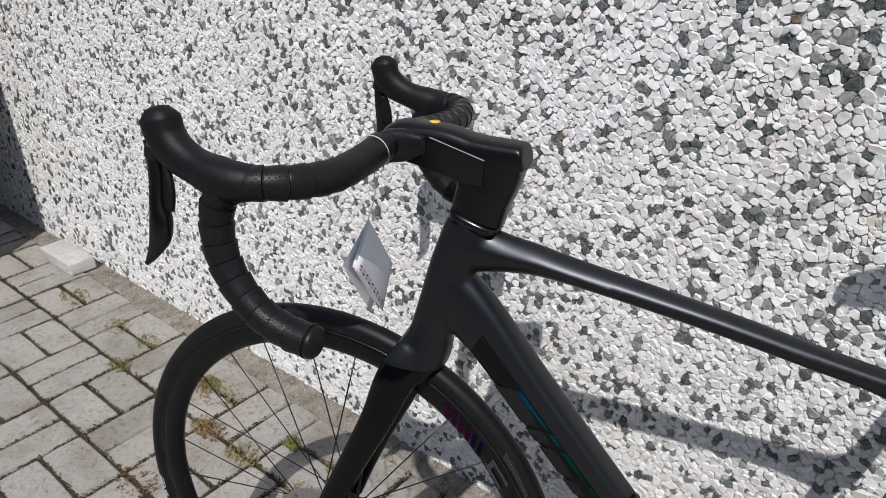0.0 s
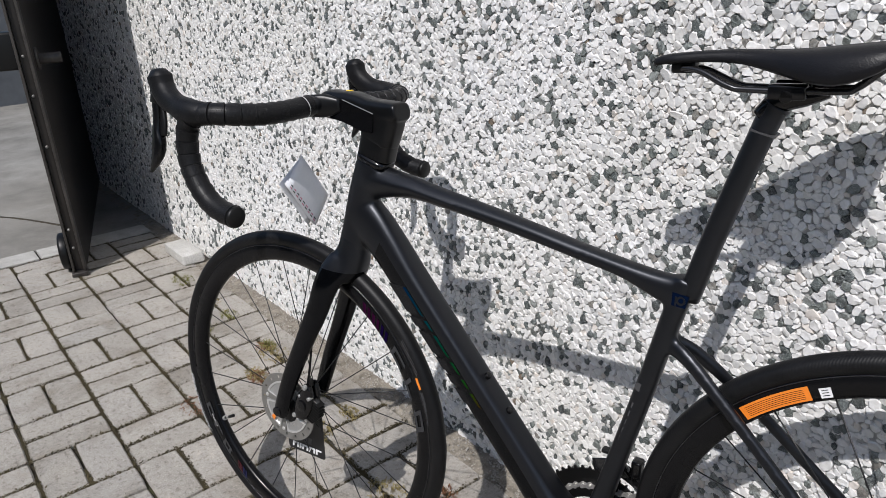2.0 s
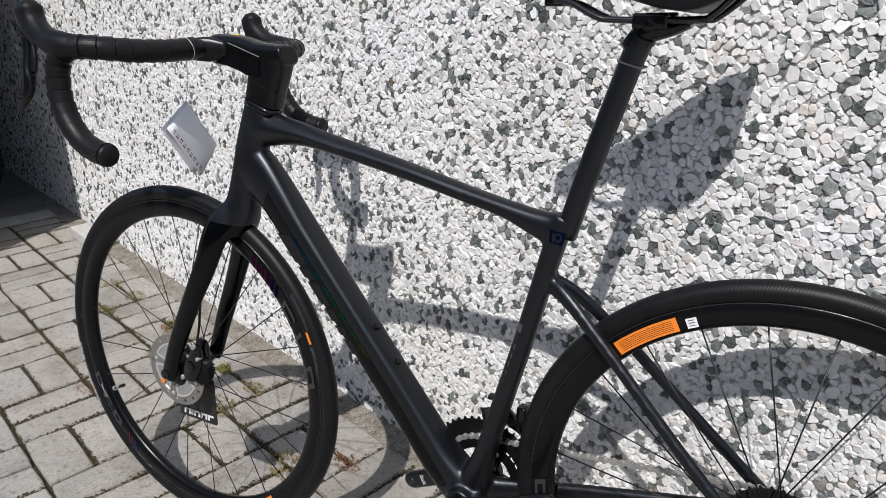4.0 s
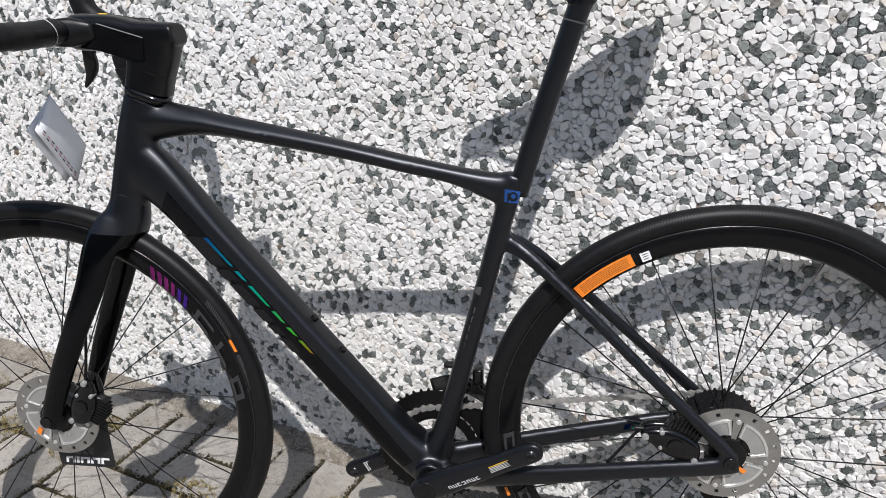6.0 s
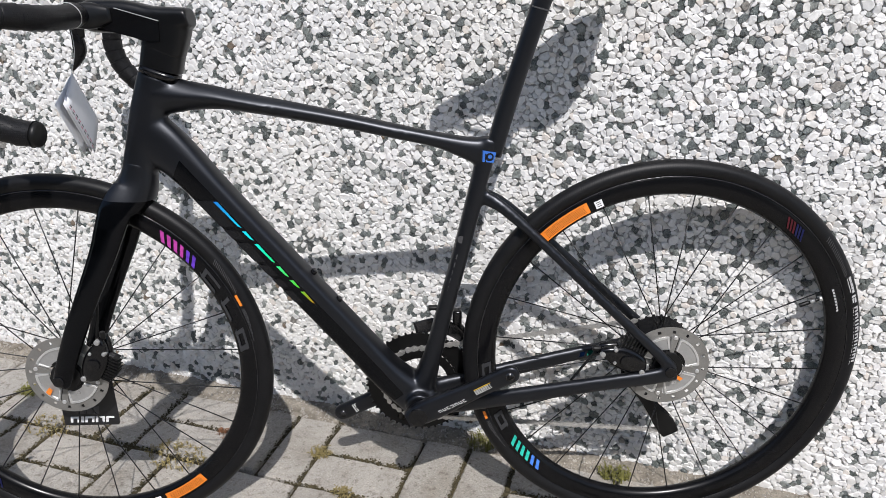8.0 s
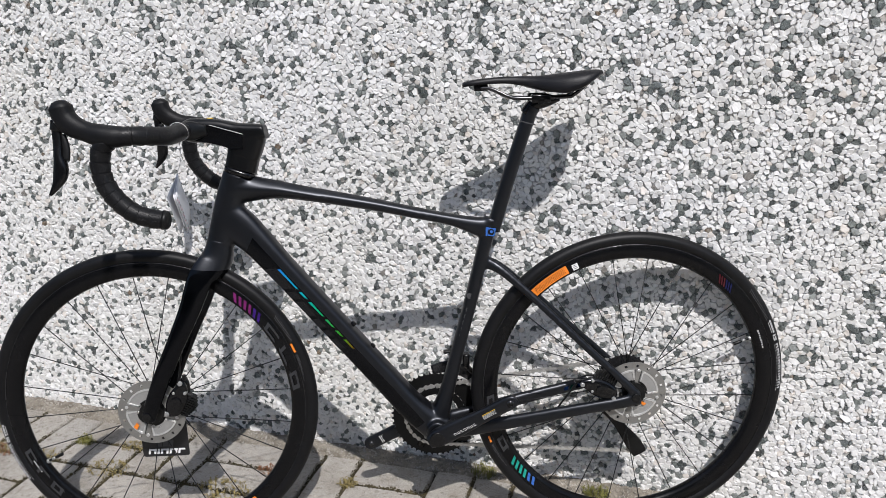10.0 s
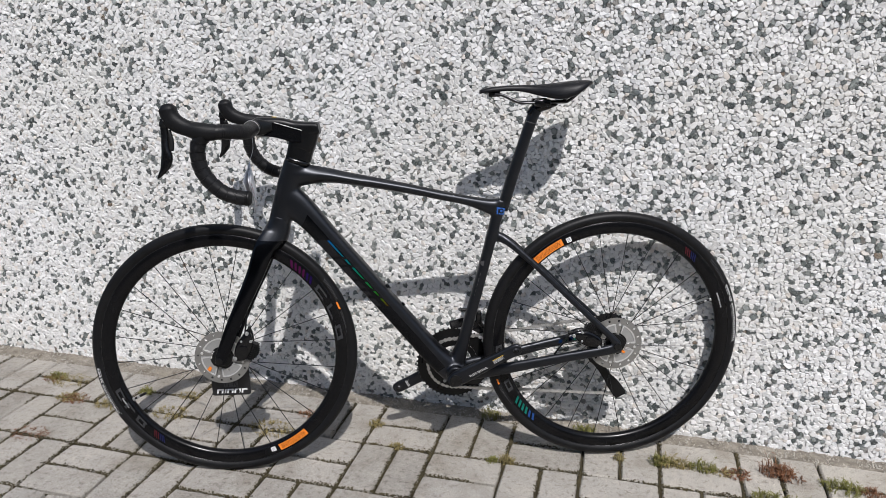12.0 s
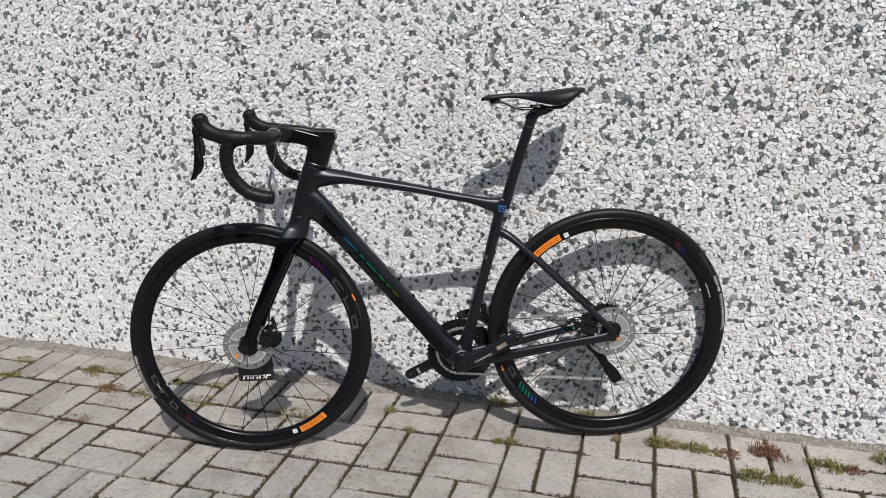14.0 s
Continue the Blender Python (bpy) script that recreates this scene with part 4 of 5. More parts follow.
    for k in range(9):
        # larger slanted signs, each an open outline of three strokes
        p, wd, sg = t0 + span * (0.33 + 0.075 * k), abs(span) * 0.056, math.copysign(1.0, span)
        b = bmesh.new()
        sector(b, 0.3252, 0.3330, p, p + sg * wd * 0.30, 0.0136, 0.0008, 0.5)
        if k % 3 != 2:
            sector(b, 0.3312, 0.3330, p + sg * wd * 0.2, p + sg * wd, 0.0136, 0.0008, 0.1)
        if k % 2 == 0:
            sector(b, 0.3252, 0.3270, p + sg * wd * 0.2, p + sg * wd, 0.0136, 0.0008, 0.1)
        if k != 8:
            sector(b, 0.3252, 0.3330, p + sg * wd * 0.72, p + sg * wd, 0.0136, 0.0008, 0.5)
        part("tyre_print", b, M_print, w, "white printed tyre marking", False)
    t0, t1 = marks["small"]
    b = bmesh.new()
    for k in range(8):
        p = t0 + (t1 - t0) * k / 8
        sector(b, 0.2985, 0.3015, p, p + (t1 - t0) / 13, y, 0.0006)
    part("rim_print", b, M_print, w, "", False)
    t0, t1 = marks["hatch"]
    b = bmesh.new()
    for k in range(18):
        p = t0 + (t1 - t0) * k / 18
        sector(b, 0.3235, 0.3318 - 0.00018 * k, p, p + 0.26, 0.0140, 0.0006, 0.7)
    part("tyre_lines", b, M_greyp, w, "", False)
    t0, t1 = marks["patch"]
    b = bmesh.new()
    sector(b, 0.3200, 0.3245, t0, t1, 0.0139, 0.0008)
    part("tyre_patch", b, M_orange, w, "small orange printed patch", False)
    b = bmesh.new()
    for k in range(4):
        sector(b, 0.3198 + 0.0015 * k, 0.3204 + 0.0015 * k, t1 + math.copysign(1.0, t1 - t0), t1 + math.copysign(12.0 - 2.4 * k, t1 - t0), 0.0139, 0.0008)
    part("patch_lines", b, M_greyp, w, "", False)
    # valve
    va = radians(marks["valve"])
    b = bmesh.new()
    ca, sa = math.cos(va), math.sin(va)
    cyl(b, (0.286 * ca, 0, 0.286 * sa), (0.262 * ca, 0, 0.262 * sa), 0.0030, 10)
    cyl(b, (0.262 * ca, 0, 0.262 * sa), (0.246 * ca, 0, 0.246 * sa), 0.0036, 10, bevel=0.0006)
    va_ob = part("valve", b, M_black, w)
    b = bmesh.new()
    cyl(b, (0.2842 * ca, 0, 0.2842 * sa), (0.279 * ca, 0, 0.279 * sa), 0.0052, 12, bevel=0.0008)
    cyl(b, (0.272 * ca, 0, 0.272 * sa), (0.264 * ca, 0, 0.264 * sa), 0.0033, 10)
    part("valve_nut", b, M_alu, va_ob, "bright valve nut")
    # spokes: laced to both flanges, bladed
    n = 24
    for k in range(n):
        sgn = 1 if k % 2 == 0 else -1
        ar = 2 * math.pi * (k + 0.5) / n + radians(turn)
        lead = 0.62 if (k // 2) % 2 == 0 else -0.62
        ah = ar + lead
        h = hub_r
        p = Vector((h * math.cos(ah), sgn * 0.024, h * math.sin(ah)))
        q = Vector((0.2855 * math.cos(ar), sgn * 0.002, 0.2855 * math.sin(ar)))
        b = bmesh.new()
        sweep(b, [(*p, .0007, .0011, 2), (*q, .0007, .0011, 2)], 6)
        part("spoke", b, M_spoke, w)
    b = bmesh.new()
    lathe_y(b, [(0.012, -0.050), (0.016, -0.034), (0.021, -0.028), (0.021, -0.021), (0.0145, -0.016), (0.0145, 0.016), (0.021, 0.021), (0.021, 0.028), (0.017, 0.034), (0.013, 0.050), (0.006, 0.050), (0.006, -0.050)], 32)
    part("hub", b, M_gloss, w)
    # brake disc: steel track with holes, pale cooling fins, black carrier
    yb = brake_y
    rotor = new("brake_disc")
    rotor.parent = bike
    rotor.location = w.location
    tagged(rotor, "silver disc brake rotor with finned aluminium core")
    b = bmesh.new()
    segs = 144
    rr = [0.0530, 0.0590, 0.0648, 0.0702]
    grid = [[[b.verts.new((r * math.cos(2 * math.pi * k / segs), yb + s, r * math.sin(2 * math.pi * k / segs))) for r in rr] for k in range(segs)] for s in (0.0, 0.0018)]
    for k in range(segs):
        k2 = (k + 1) % segs
        hole = (k % 9) in (2, 3)
        for j in range(3):
            if j == 1 and hole:
                continue
            for s in (0, 1):
                b.faces.new((grid[s][k][j], grid[s][k2][j], grid[s][k2][j + 1], grid[s][k][j + 1]))
        for j in (0, 3):
            b.faces.new((grid[0][k][j], grid[0][k2][j], grid[1][k2][j], grid[1][k][j]))
    o = to_object("disc_track", b, M_steel, False)
    o.parent = rotor
    for k in range(4):
        a0 = 90 * k + 20 + turn
        b = bmesh.new()
        sector(b, 0.0300, 0.0535, a0, a0 + 72, yb + 0.0003, 0.0022, 5)
        o = to_object("cooling_fin", b, M_alu, False)
        o.parent = rotor
        b = bmesh.new()
        sector(b, 0.0500, 0.0535, a0 + 3, a0 + 69, yb + 0.0004, 0.0036, 1)
        sector(b, 0.0310, 0.0500, a0 + 66, a0 + 70, yb + 0.0004, 0.0034, 5)
        sector(b, 0.0310, 0.0500, a0 + 2, a0 + 5, yb + 0.0004, 0.0034, 5)
        o = to_object("fin_ridge", b, M_bright, False)
        o.parent = rotor
        b = bmesh.new()
        sector(b, 0.024, 0.0560, a0 + 74, a0 + 88, yb - 0.0004, 0.0030, 4)
        o = to_object("disc_arm", b, M_steel, False)
        o.parent = rotor
        b = bmesh.new()
        sector(b, 0.018, 0.0305, a0 + 20, a0 + 62, yb - 0.0004, 0.0034, 3)
        o = to_object("carrier_arm", b, M_black, False)
        o.parent = rotor
        b = bmesh.new()
        am = radians(a0 + 82)
        cyl(b, (0.0525 * math.cos(am), yb - 0.001, 0.0525 * math.sin(am)), (0.0525 * math.cos(am), yb + 0.0040, 0.0525 * math.sin(am)), 0.0036, 12, bevel=0.0006)
        o = to_object("rivet", b, M_bright)
        o.parent = rotor
    b = bmesh.new()
    cyl(b, (0, yb - 0.003, 0), (0, yb + 0.0065, 0), 0.0255, 24, bevel=0.0015)
    o = to_object("lock_ring", b, M_black, True)
    o.parent = rotor
    sharp(o)
    b = bmesh.new()
    sector(b, marks["tag"][0], marks["tag"][0] + 0.011, marks["tag"][1], marks["tag"][1] + 11, yb + 0.0062, 0.001, 4)
    o = to_object("transport_tag", b, M_orange, False)
    o.parent = rotor
    return w


rear = wheel("rear_wheel", AXLE_R, 0.0, 0.0235, "rear wheel with black carbon rim and slick tyre", 0.046,
             {"orange": (46.8, 63.2), "slashes": [(-48.0, -32.5, (M_wheel_blue, M_wheel_teal, M_wheel_teal)), (127.0, 134.5, (M_dim_red, M_dim_blue))], "letters": [(-2.0, -31.0)],
              "text": (155.0, 184.5), "small": (157.0, 165.5), "hatch": (140.5, 154.3), "patch": (-18.6, -21.4), "valve": 160.2, "tag": (0.024, -141.0)})
front = wheel("front_wheel", AXLE_F, 183.3, 0.0225, "front wheel with black carbon rim and slick tyre", 0.040,
              {"orange": (230.0, 246.6), "slashes": [(127.0, 141.5, (M_foil_pink, M_foil_pink, M_foil_violet)), (-53.5, -47.0, (M_dim_blue, M_dim_red))], "letters": [(144.5, 178.0), (-18.0, -44.0)],
               "text": (-5.0, -29.7), "small": (-22.5, -28.5), "hatch": (144.2, 155.5), "patch": (156.3, 160.0), "valve": -26.1, "tag": (0.038, -47.0)})


# ---------- brakes ----------
def caliper(name, x, z, y, tilt):
    """Two rounded halves bolted together, a piston cap, cooling fins on the pads behind."""
    m = Matrix.Translation((x, y, z)) @ Matrix.Rotation(radians(tilt), 4, 'Y')
    b = bmesh.new()
    for off, deep in ((-0.010, 0.0075), (0.007, 0.0085)):
        rows = [(-0.004, off, -0.036, deep * 0.6, .007, 2.6), (-0.002, off, -0.030, deep, .0140, 2.8), (0.000, off, -0.010, deep, .0195, 2.8), (0.001, off, 0.012, deep, .0190, 2.8),
                (0.003, off, 0.028, deep * 0.95, .0135, 2.8), (0.006, off, 0.040, deep * 0.8, .0085, 2.6), (0.006, off, 0.046, deep * 0.5, .0045, 2.4)]
        sweep(b, [(*(m @ Vector(r[:3])), *r[3:]) for r in spline(rows, 4)], 18)
    box(b, (-0.010, -0.006, -0.024), (0.012, 0.004, 0.026), 0.003, m)
    cyl(b, m @ Vector((0, 0.010, 0.000)), m @ Vector((0, 0.0185, 0.000)), 0.0110, 22, bevel=0.0022)
    cal = part(name, b, M_gloss, bike, "gloss black hydraulic brake caliper")
    sharp(cal, 40)
    b = bmesh.new()
    box(b, (-0.024, -0.0045, -0.024), (-0.010, 0.0055, 0.022), 0.001, m)
    part("pad_holder", b, M_rail, cal)
    for k in range(9):
        b = bmesh.new()
        zz = -0.024 + 0.0056 * k
        reach = 0.040 - 0.0009 * abs(k - 4) ** 1.6
        box(b, (-reach, -0.0075, zz - 0.0009), (-0.015, 0.0085, zz + 0.0009), 0.0, m)
        part("pad_fin", b, M_black, cal, "", False)
    for fx, fz, rad in ((0.007, -0.033, .0046), (0.008, 0.041, .0046), (-0.009, 0.026, .0034), (0.012, 0.016, .0028)):
        b = bmesh.new()
        cyl(b, m @ Vector((fx, 0.006, fz)), m @ Vector((fx, 0.0172, fz)), rad, 14, bevel=0.0008)
        part("bolt", b, M_alu, cal, "bright steel bolt")
    b = bmesh.new()
    cyl(b, m @ Vector((0.004, 0.002, 0.044)), m @ Vector((0.010, 0.002, 0.056)), 0.0042, 12, bevel=0.0008)
    part("hose_nut", b, M_black, cal)
    return cal


caliper("front_caliper", 0.9555, 0.369, 0.043, -28)
caliper("rear_caliper", 0.072, 0.361, 0.051, 62)
b = bmesh.new()
sweep(b, spline([(0.951, .043, 0.405, .0022, .0022), (0.946, .038, 0.44, .0022, .0022), (0.936, .038, 0.49, .0022, .0022), (0.925, .041, 0.53, .0022, .0022)], 5), 8)
part("brake_hose", b, M_black, fork)
b = bmesh.new()
sweep(b, spline([(0.100, .050, 0.372, .0022, .0022), (0.118, .048, 0.372, .0022, .0022), (0.14, .050, 0.345, .0022, .0022), (0.16, .05, 0.318, .0022, .0022)], 5), 8)
part("brake_hose", b, M_black, bike)

# ---------- cranks and transmission ----------
CR, CA = 0.1725, 152.0
ca, sa = math.cos(radians(CA)), math.sin(radians(CA))
crankset = new("crankset")
crankset.parent = bike
tagged(crankset, "black double crankset with dark chainrings")


def crank_arm(sgn, y0, y1):
    b = bmesh.new()
    rows = []
    for f, half, thick in ((-0.02, .0135, .010), (0.0, .0195, .0105), (0.03, .0205, .010), (0.07, .0180, .0085), (0.115, .0155, .0078), (0.150, .0155, .0075), (0.1725, .0155, .0072), (0.183, .0125, .0065), (0.188, .0065, .005)):
        g = max(0.0, f) / CR
        rows.append((BB[0] + sgn * ca * f, y0 + (y1 - y0) * g, BB[1] + sgn * sa * f, thick, half, 3.0))
    sweep(b, spline(rows, 4), 20)
    arm = to_object("crank_arm", b, M_frame)
    arm.parent = crankset
    return arm


crank_arm(1, 0.0640, 0.0790)
crank_arm(-1, -0.0640, -0.0790)


def on_arm(f, w, y, thick, pts):
    """Outline on the near arm: along it and across it."""
    return [(BB[0] + ca * (f + a) - sa * (w + c), BB[1] + sa * (f + a) + ca * (w + c)) for a, c in pts]


b = bmesh.new()
cyl(b, (BB[0], .055, BB[1]), (BB[0], .0755, BB[1]), 0.0165, 24, bevel=0.0015)
o = to_object("axle_cap", b, M_gloss)
o.parent = crankset
b = bmesh.new()
cyl(b, (BB[0] + ca * CR, .076, BB[1] + sa * CR), (BB[0] + ca * CR, .0872, BB[1] + sa * CR), 0.0075, 18)
o = to_object("pedal_hole", b, M_rail)
o.parent = crankset
b = bmesh.new()
cyl(b, (BB[0] + ca * CR, .08, BB[1] + sa * CR), (BB[0] + ca * CR, .0876, BB[1] + sa * CR), 0.0048, 14)
o = to_object("pedal_hole_thread", b, M_black)
o.parent = crankset
b = bmesh.new()
cyl(b, (BB[0] - ca * CR, -.0868, BB[1] - sa * CR), (BB[0] - ca * CR, -.0712, BB[1] - sa * CR), 0.007, 18)
o = to_object("pedal_hole", b, M_rail)
o.parent = crankset
for k in range(7):
    b = bmesh.new()
    a0 = 0.036 + 0.0076 * k
    strokes = [[(0, -0.0052), (0.0010, -0.0052), (0.0026, 0), (0.0016, 0)], [(0.0016, 0), (0.0060, 0), (0.0060, -0.0009), (0.0014, -0.0009)],
               [(0.0, -0.0043), (0.0044, -0.0043), (0.0044, -0.0052), (0.0, -0.0052)], [(0.0040, -0.0052), (0.0050, -0.0052), (0.0066, 0), (0.0056, 0)]]
    for i, pts in enumerate(strokes):
        if (k * 3 + i) % 4 != 1:
            plate(b, on_arm(a0, 0.0085, 0, 0, pts), 0.0762 + 0.0006 * k + 0.0001 * i, 0.0012)
    o = to_object("arm_letter", b, M_print, False)
    o.parent = crankset
for k in range(5):
    b = bmesh.new()
    plate(b, on_arm(0.108, -0.0050 + 0.0022 * k, 0, 0, [(0, 0), (0.042, 0), (0.042, 0.0008), (0, 0.0008)]), 0.0826, 0.0009)
    o = to_object("sticker_line", b, M_print if k else M_yellow, False)
    o.parent = crankset
for k in range(6):
    b = bmesh.new()
    f = 0.125 + 0.004 * k
    plate(b, [(BB[0] - ca * (f + a) - sa * c, BB[1] - sa * (f + a) + ca * c) for a, c in ((0, -0.009), (0.0022, -0.009), (0.0022, 0.004 + 0.001 * k), (0, 0.004 + 0.001 * k))], -0.0698, 0.001)
    o = to_object("sticker_line", b, M_print, False)
    o.parent = crankset
for r, teeth, y0, y1, hole in ((0.1015, 50, -0.0495, -0.0465, 0.0655), (0.0700, 34, -0.0430, -0.0400, 0.051)):
    b = bmesh.new()
    gear(b, r, teeth, y0, y1, hole, BB)
    o = to_object("chainring", b, M_black, False)
    o.parent = crankset
for k in range(4):
    a = radians(CA + 180 + (35, 145, 215, 325)[k])
    b = bmesh.new()
    sweep(b, [(BB[0] + .02 * math.cos(a), -.050, BB[1] + .02 * math.sin(a), .006, .013, 3), (BB[0] + .087 * math.cos(a), -.050, BB[1] + .087 * math.sin(a), .006, .0085, 3)], 12)
    o = to_object("spider_arm", b, M_gloss)
    o.parent = crankset
    b = bmesh.new()
    cyl(b, (BB[0] + .0555 * math.cos(a), -.038, BB[1] + .0555 * math.sin(a)), (BB[0] + .0555 * math.cos(a), -.036, BB[1] + .0555 * math.sin(a)), 0.0045, 12)
    o = to_object("ring_bolt", b, M_alu)
    o.parent = crankset

b = bmesh.new()
for k in range(9):
    gear(b, 0.0285 + 0.0042 * k, 12 + 2 * k, -0.0475 + 0.0030 * k, -0.0459 + 0.0030 * k, 0.018, (0, 0.341), 0.0035)
part("cassette", b, M_rail, bike, "dark steel sprocket cassette", False)

J1, J2 = (0.030, 0.264), (-0.036, 0.1685)
CHAIN_Y = -0.043


def chain_mesh():
    """Links threaded over ring, sprocket and the two small pulleys."""
    pts = []

    def arc(c, r, a0, a1, n):
        for a in np.linspace(radians(a0), radians(a1), n):
            pts.append((c[0] + r * math.cos(a), c[1] + r * math.sin(a)))
    arc(BB, 0.0700, 93, -85, 22)
    arc(J2, 0.0135, -80, -230, 8)
    arc(J1, 0.0135, -50, 60, 6)
    arc((0, 0.341), 0.044, -40, -268, 20)
    pts.append(pts[0])
    d = [0.0]
    for p, q in zip(pts, pts[1:]):
        d.append(d[-1] + math.dist(p, q))
    n = int(d[-1] / 0.0127) // 2 * 2
    cs = []
    for k in range(n):
        s = d[-1] * k / n
        i = next(j for j in range(len(d) - 1) if d[j + 1] >= s)
        f = (s - d[i]) / max(1e-9, d[i + 1] - d[i])
        cs.append(Vector((pts[i][0] + f * (pts[i + 1][0] - pts[i][0]), CHAIN_Y, pts[i][1] + f * (pts[i + 1][1] - pts[i][1]))))
    b = bmesh.new()
    for k in range(n):
        p, q = cs[k], cs[(k + 1) % n]
        t = (q - p).normalized()
        nor = Vector((-t.z, 0, t.x))
        off = 0.0030 if k % 2 else 0.0020
        for sgn in (1, -1):
            out = []
            for f, wd in ((-0.0035, .0026), (0.0, .0047), (0.0063, .0021), (0.0127, .0047), (0.0162, .0026)):
                out.append((p + t * f, wd))
            ring = [c + nor * wd for c, wd in out] + [c - nor * wd for c, wd in reversed(out)]
            y0 = sgn * off
            A = [b.verts.new(v + Vector((0, y0 - 0.0004, 0))) for v in ring]
            B = [b.verts.new(v + Vector((0, y0 + 0.0004, 0))) for v in ring]
            b.faces.new(A)
            b.faces.new(list(reversed(B)))
            m = len(ring)
            for i in range(m):
                b.faces.new((A[i], B[i], B[(i + 1) % m], A[(i + 1) % m]))
        cyl(b, p + Vector((0, -0.004, 0)), p + Vector((0, 0.004, 0)), 0.0022, 8)
    return b


part("chain", chain_mesh(), M_chain, bike, "bright steel roller chain", False)

mech = new("rear_derailleur")
mech.parent = bike
tagged(mech, "black long-cage rear derailleur")


def under(name, b, material, parent, smooth=True):
    o = to_object(name, b, material, smooth)
    o.parent = parent
    return o


b = bmesh.new()
sweep(b, spline([(-0.002, -.062, 0.325, .007, .012, 2.6), (0.014, -.068, 0.305, .010, .015, 2.6), (0.026, -.068, 0.285, .011, .017, 2.6), (0.032, -.060, 0.266, .009, .014, 2.6)], 4), 16, dome=True)
under("mech_body", b, M_gloss, mech)
for y in (-0.052, -0.034):
    b = bmesh.new()
    sweep(b, spline([(0.046, y, 0.282, .0011, .0045, 3), (0.038, y, 0.270, .0011, .0115, 3), (0.024, y, 0.254, .0011, .0110, 3), (0.008, y, 0.232, .0011, .0105, 3), (-0.012, y, 0.202, .0011, .0125, 3),
                     (-0.026, y, 0.183, .0011, .0165, 3.6), (-0.040, y, 0.163, .0011, .0175, 3.6), (-0.046, y, 0.152, .0011, .0150, 3.6)], 5), 12)
    under("cage_plate", b, M_black, mech)
for c in (J1, J2):
    b = bmesh.new()
    gear(b, 0.0150, 11, -0.0445, -0.0415, 0.004, c, 0.003)
    under("pulley", b, M_black, mech, False)
b = bmesh.new()
sweep(b, spline([(-0.004, -.066, 0.296, .0022, .0022), (-0.035, -.064, 0.300, .0022, .0022), (-0.045, -.060, 0.325, .0022, .0022), (-0.01, -.058, 0.338, .0022, .0022)], 5), 8)
under("gear_cable", b, M_black, mech)
fd = new("front_derailleur")
fd.parent = bike
tagged(fd, "small black front derailleur")
b = bmesh.new()
sweep(b, spline([(0.376, -.022, 0.404, .009, .009, 2.8), (0.373, -.034, 0.390, .009, .010, 2.8), (0.370, -.042, 0.378, .007, .009, 2.8)], 4), 14, hint=(0, 1, 0.2), dome=True)
under("mech_body", b, M_gloss, fd)
b = bmesh.new()
sweep(b, spline([(0.425, -.050, 0.372, .0012, .011, 3), (0.38, -.050, 0.378, .0012, .014, 3), (0.335, -.050, 0.350, .0012, .011, 3), (0.318, -.050, 0.318, .0012, .006, 3)], 5), 12)
under("cage_plate", b, M_rail, fd)
b = bmesh.new()
box(b, (0.380, -.022, 0.424), (0.3985, -.010, 0.4305), 0.002)
under("band_bolt", b, M_black, fd)
b = bmesh.new()
box(b, (0.341, -.042, 0.388), (0.357, -.022, 0.416), 0.004)
under("motor_box", b, M_gloss, fd)
b = bmesh.new()
sweep(b, spline([(0.352, -.034, 0.390, .004, .007, 2.6), (0.340, -.042, 0.372, .004, .006, 2.6), (0.326, -.048, 0.352, .003, .005, 2.6)], 4), 10, dome=True)
under("linkage", b, M_rail, fd)

# the front wheel stands nearly straight; the stem is set up a little and the bars are turned and tipped slightly
pivot = Vector((0.8535, 0, 0.668))
axis = (Vector((0.797, 0, 0.830)) - pivot).normalized()


def turned(degrees):
    return Matrix.Translation(pivot) @ Matrix.Rotation(radians(degrees), 4, axis) @ Matrix.Translation(-pivot)


clamp = Vector((0.886, 0, 0.920))
STEER = turned(-0.1)
COCKPIT = turned(-1.9) @ Matrix.Translation(clamp + Vector((0.0007, 0.0066, 0.0148))) @ Matrix.Rotation(radians(0.33), 4, 'X') @ Matrix.Rotation(radians(1.36), 4, 'Y') @ Matrix.Translation(-clamp)
for ob in list(bike.children):
    kind_of = ob.name.split(".")[0]
    if kind_of in ("handlebar", "brake_lever_unit"):
        ob.matrix_basis = COCKPIT @ ob.matrix_basis
    elif kind_of == "stem":
        ob.matrix_basis = turned(-1.9) @ ob.matrix_basis
    elif ob.matrix_basis.translation.x > 0.9 or kind_of in ("fork", "front_caliper", "spacer", "headset_cover"):
        ob.matrix_basis = STEER @ ob.matrix_basis

# ---------- card hung at the front hub, and the folded paper tag ----------
card = tagged(new("display_card"), "square black card with white logo hung at the front hub", "card")
card.matrix_world = BIKE
b = bmesh.new()
x0, x1, z0, z1, rd = 0.9595, 1.0595, 0.2195, 0.318, 0.006
out = []
for cx, cz, a0 in ((x1 - rd, z1 - rd, 0), (x0 + rd, z1 - rd, 90), (x0 + rd, z0 + rd, 180), (x1 - rd, z0 + rd, 270)):
    for k in range(5):
        a = radians(a0 + 22.5 * k)
        out.append((cx + rd * math.cos(a), cz + rd * math.sin(a)))
plate(b, out, 0.0040, 0.0012)
part("sheet", b, M_card, card, "", False)
xx = 1.0485
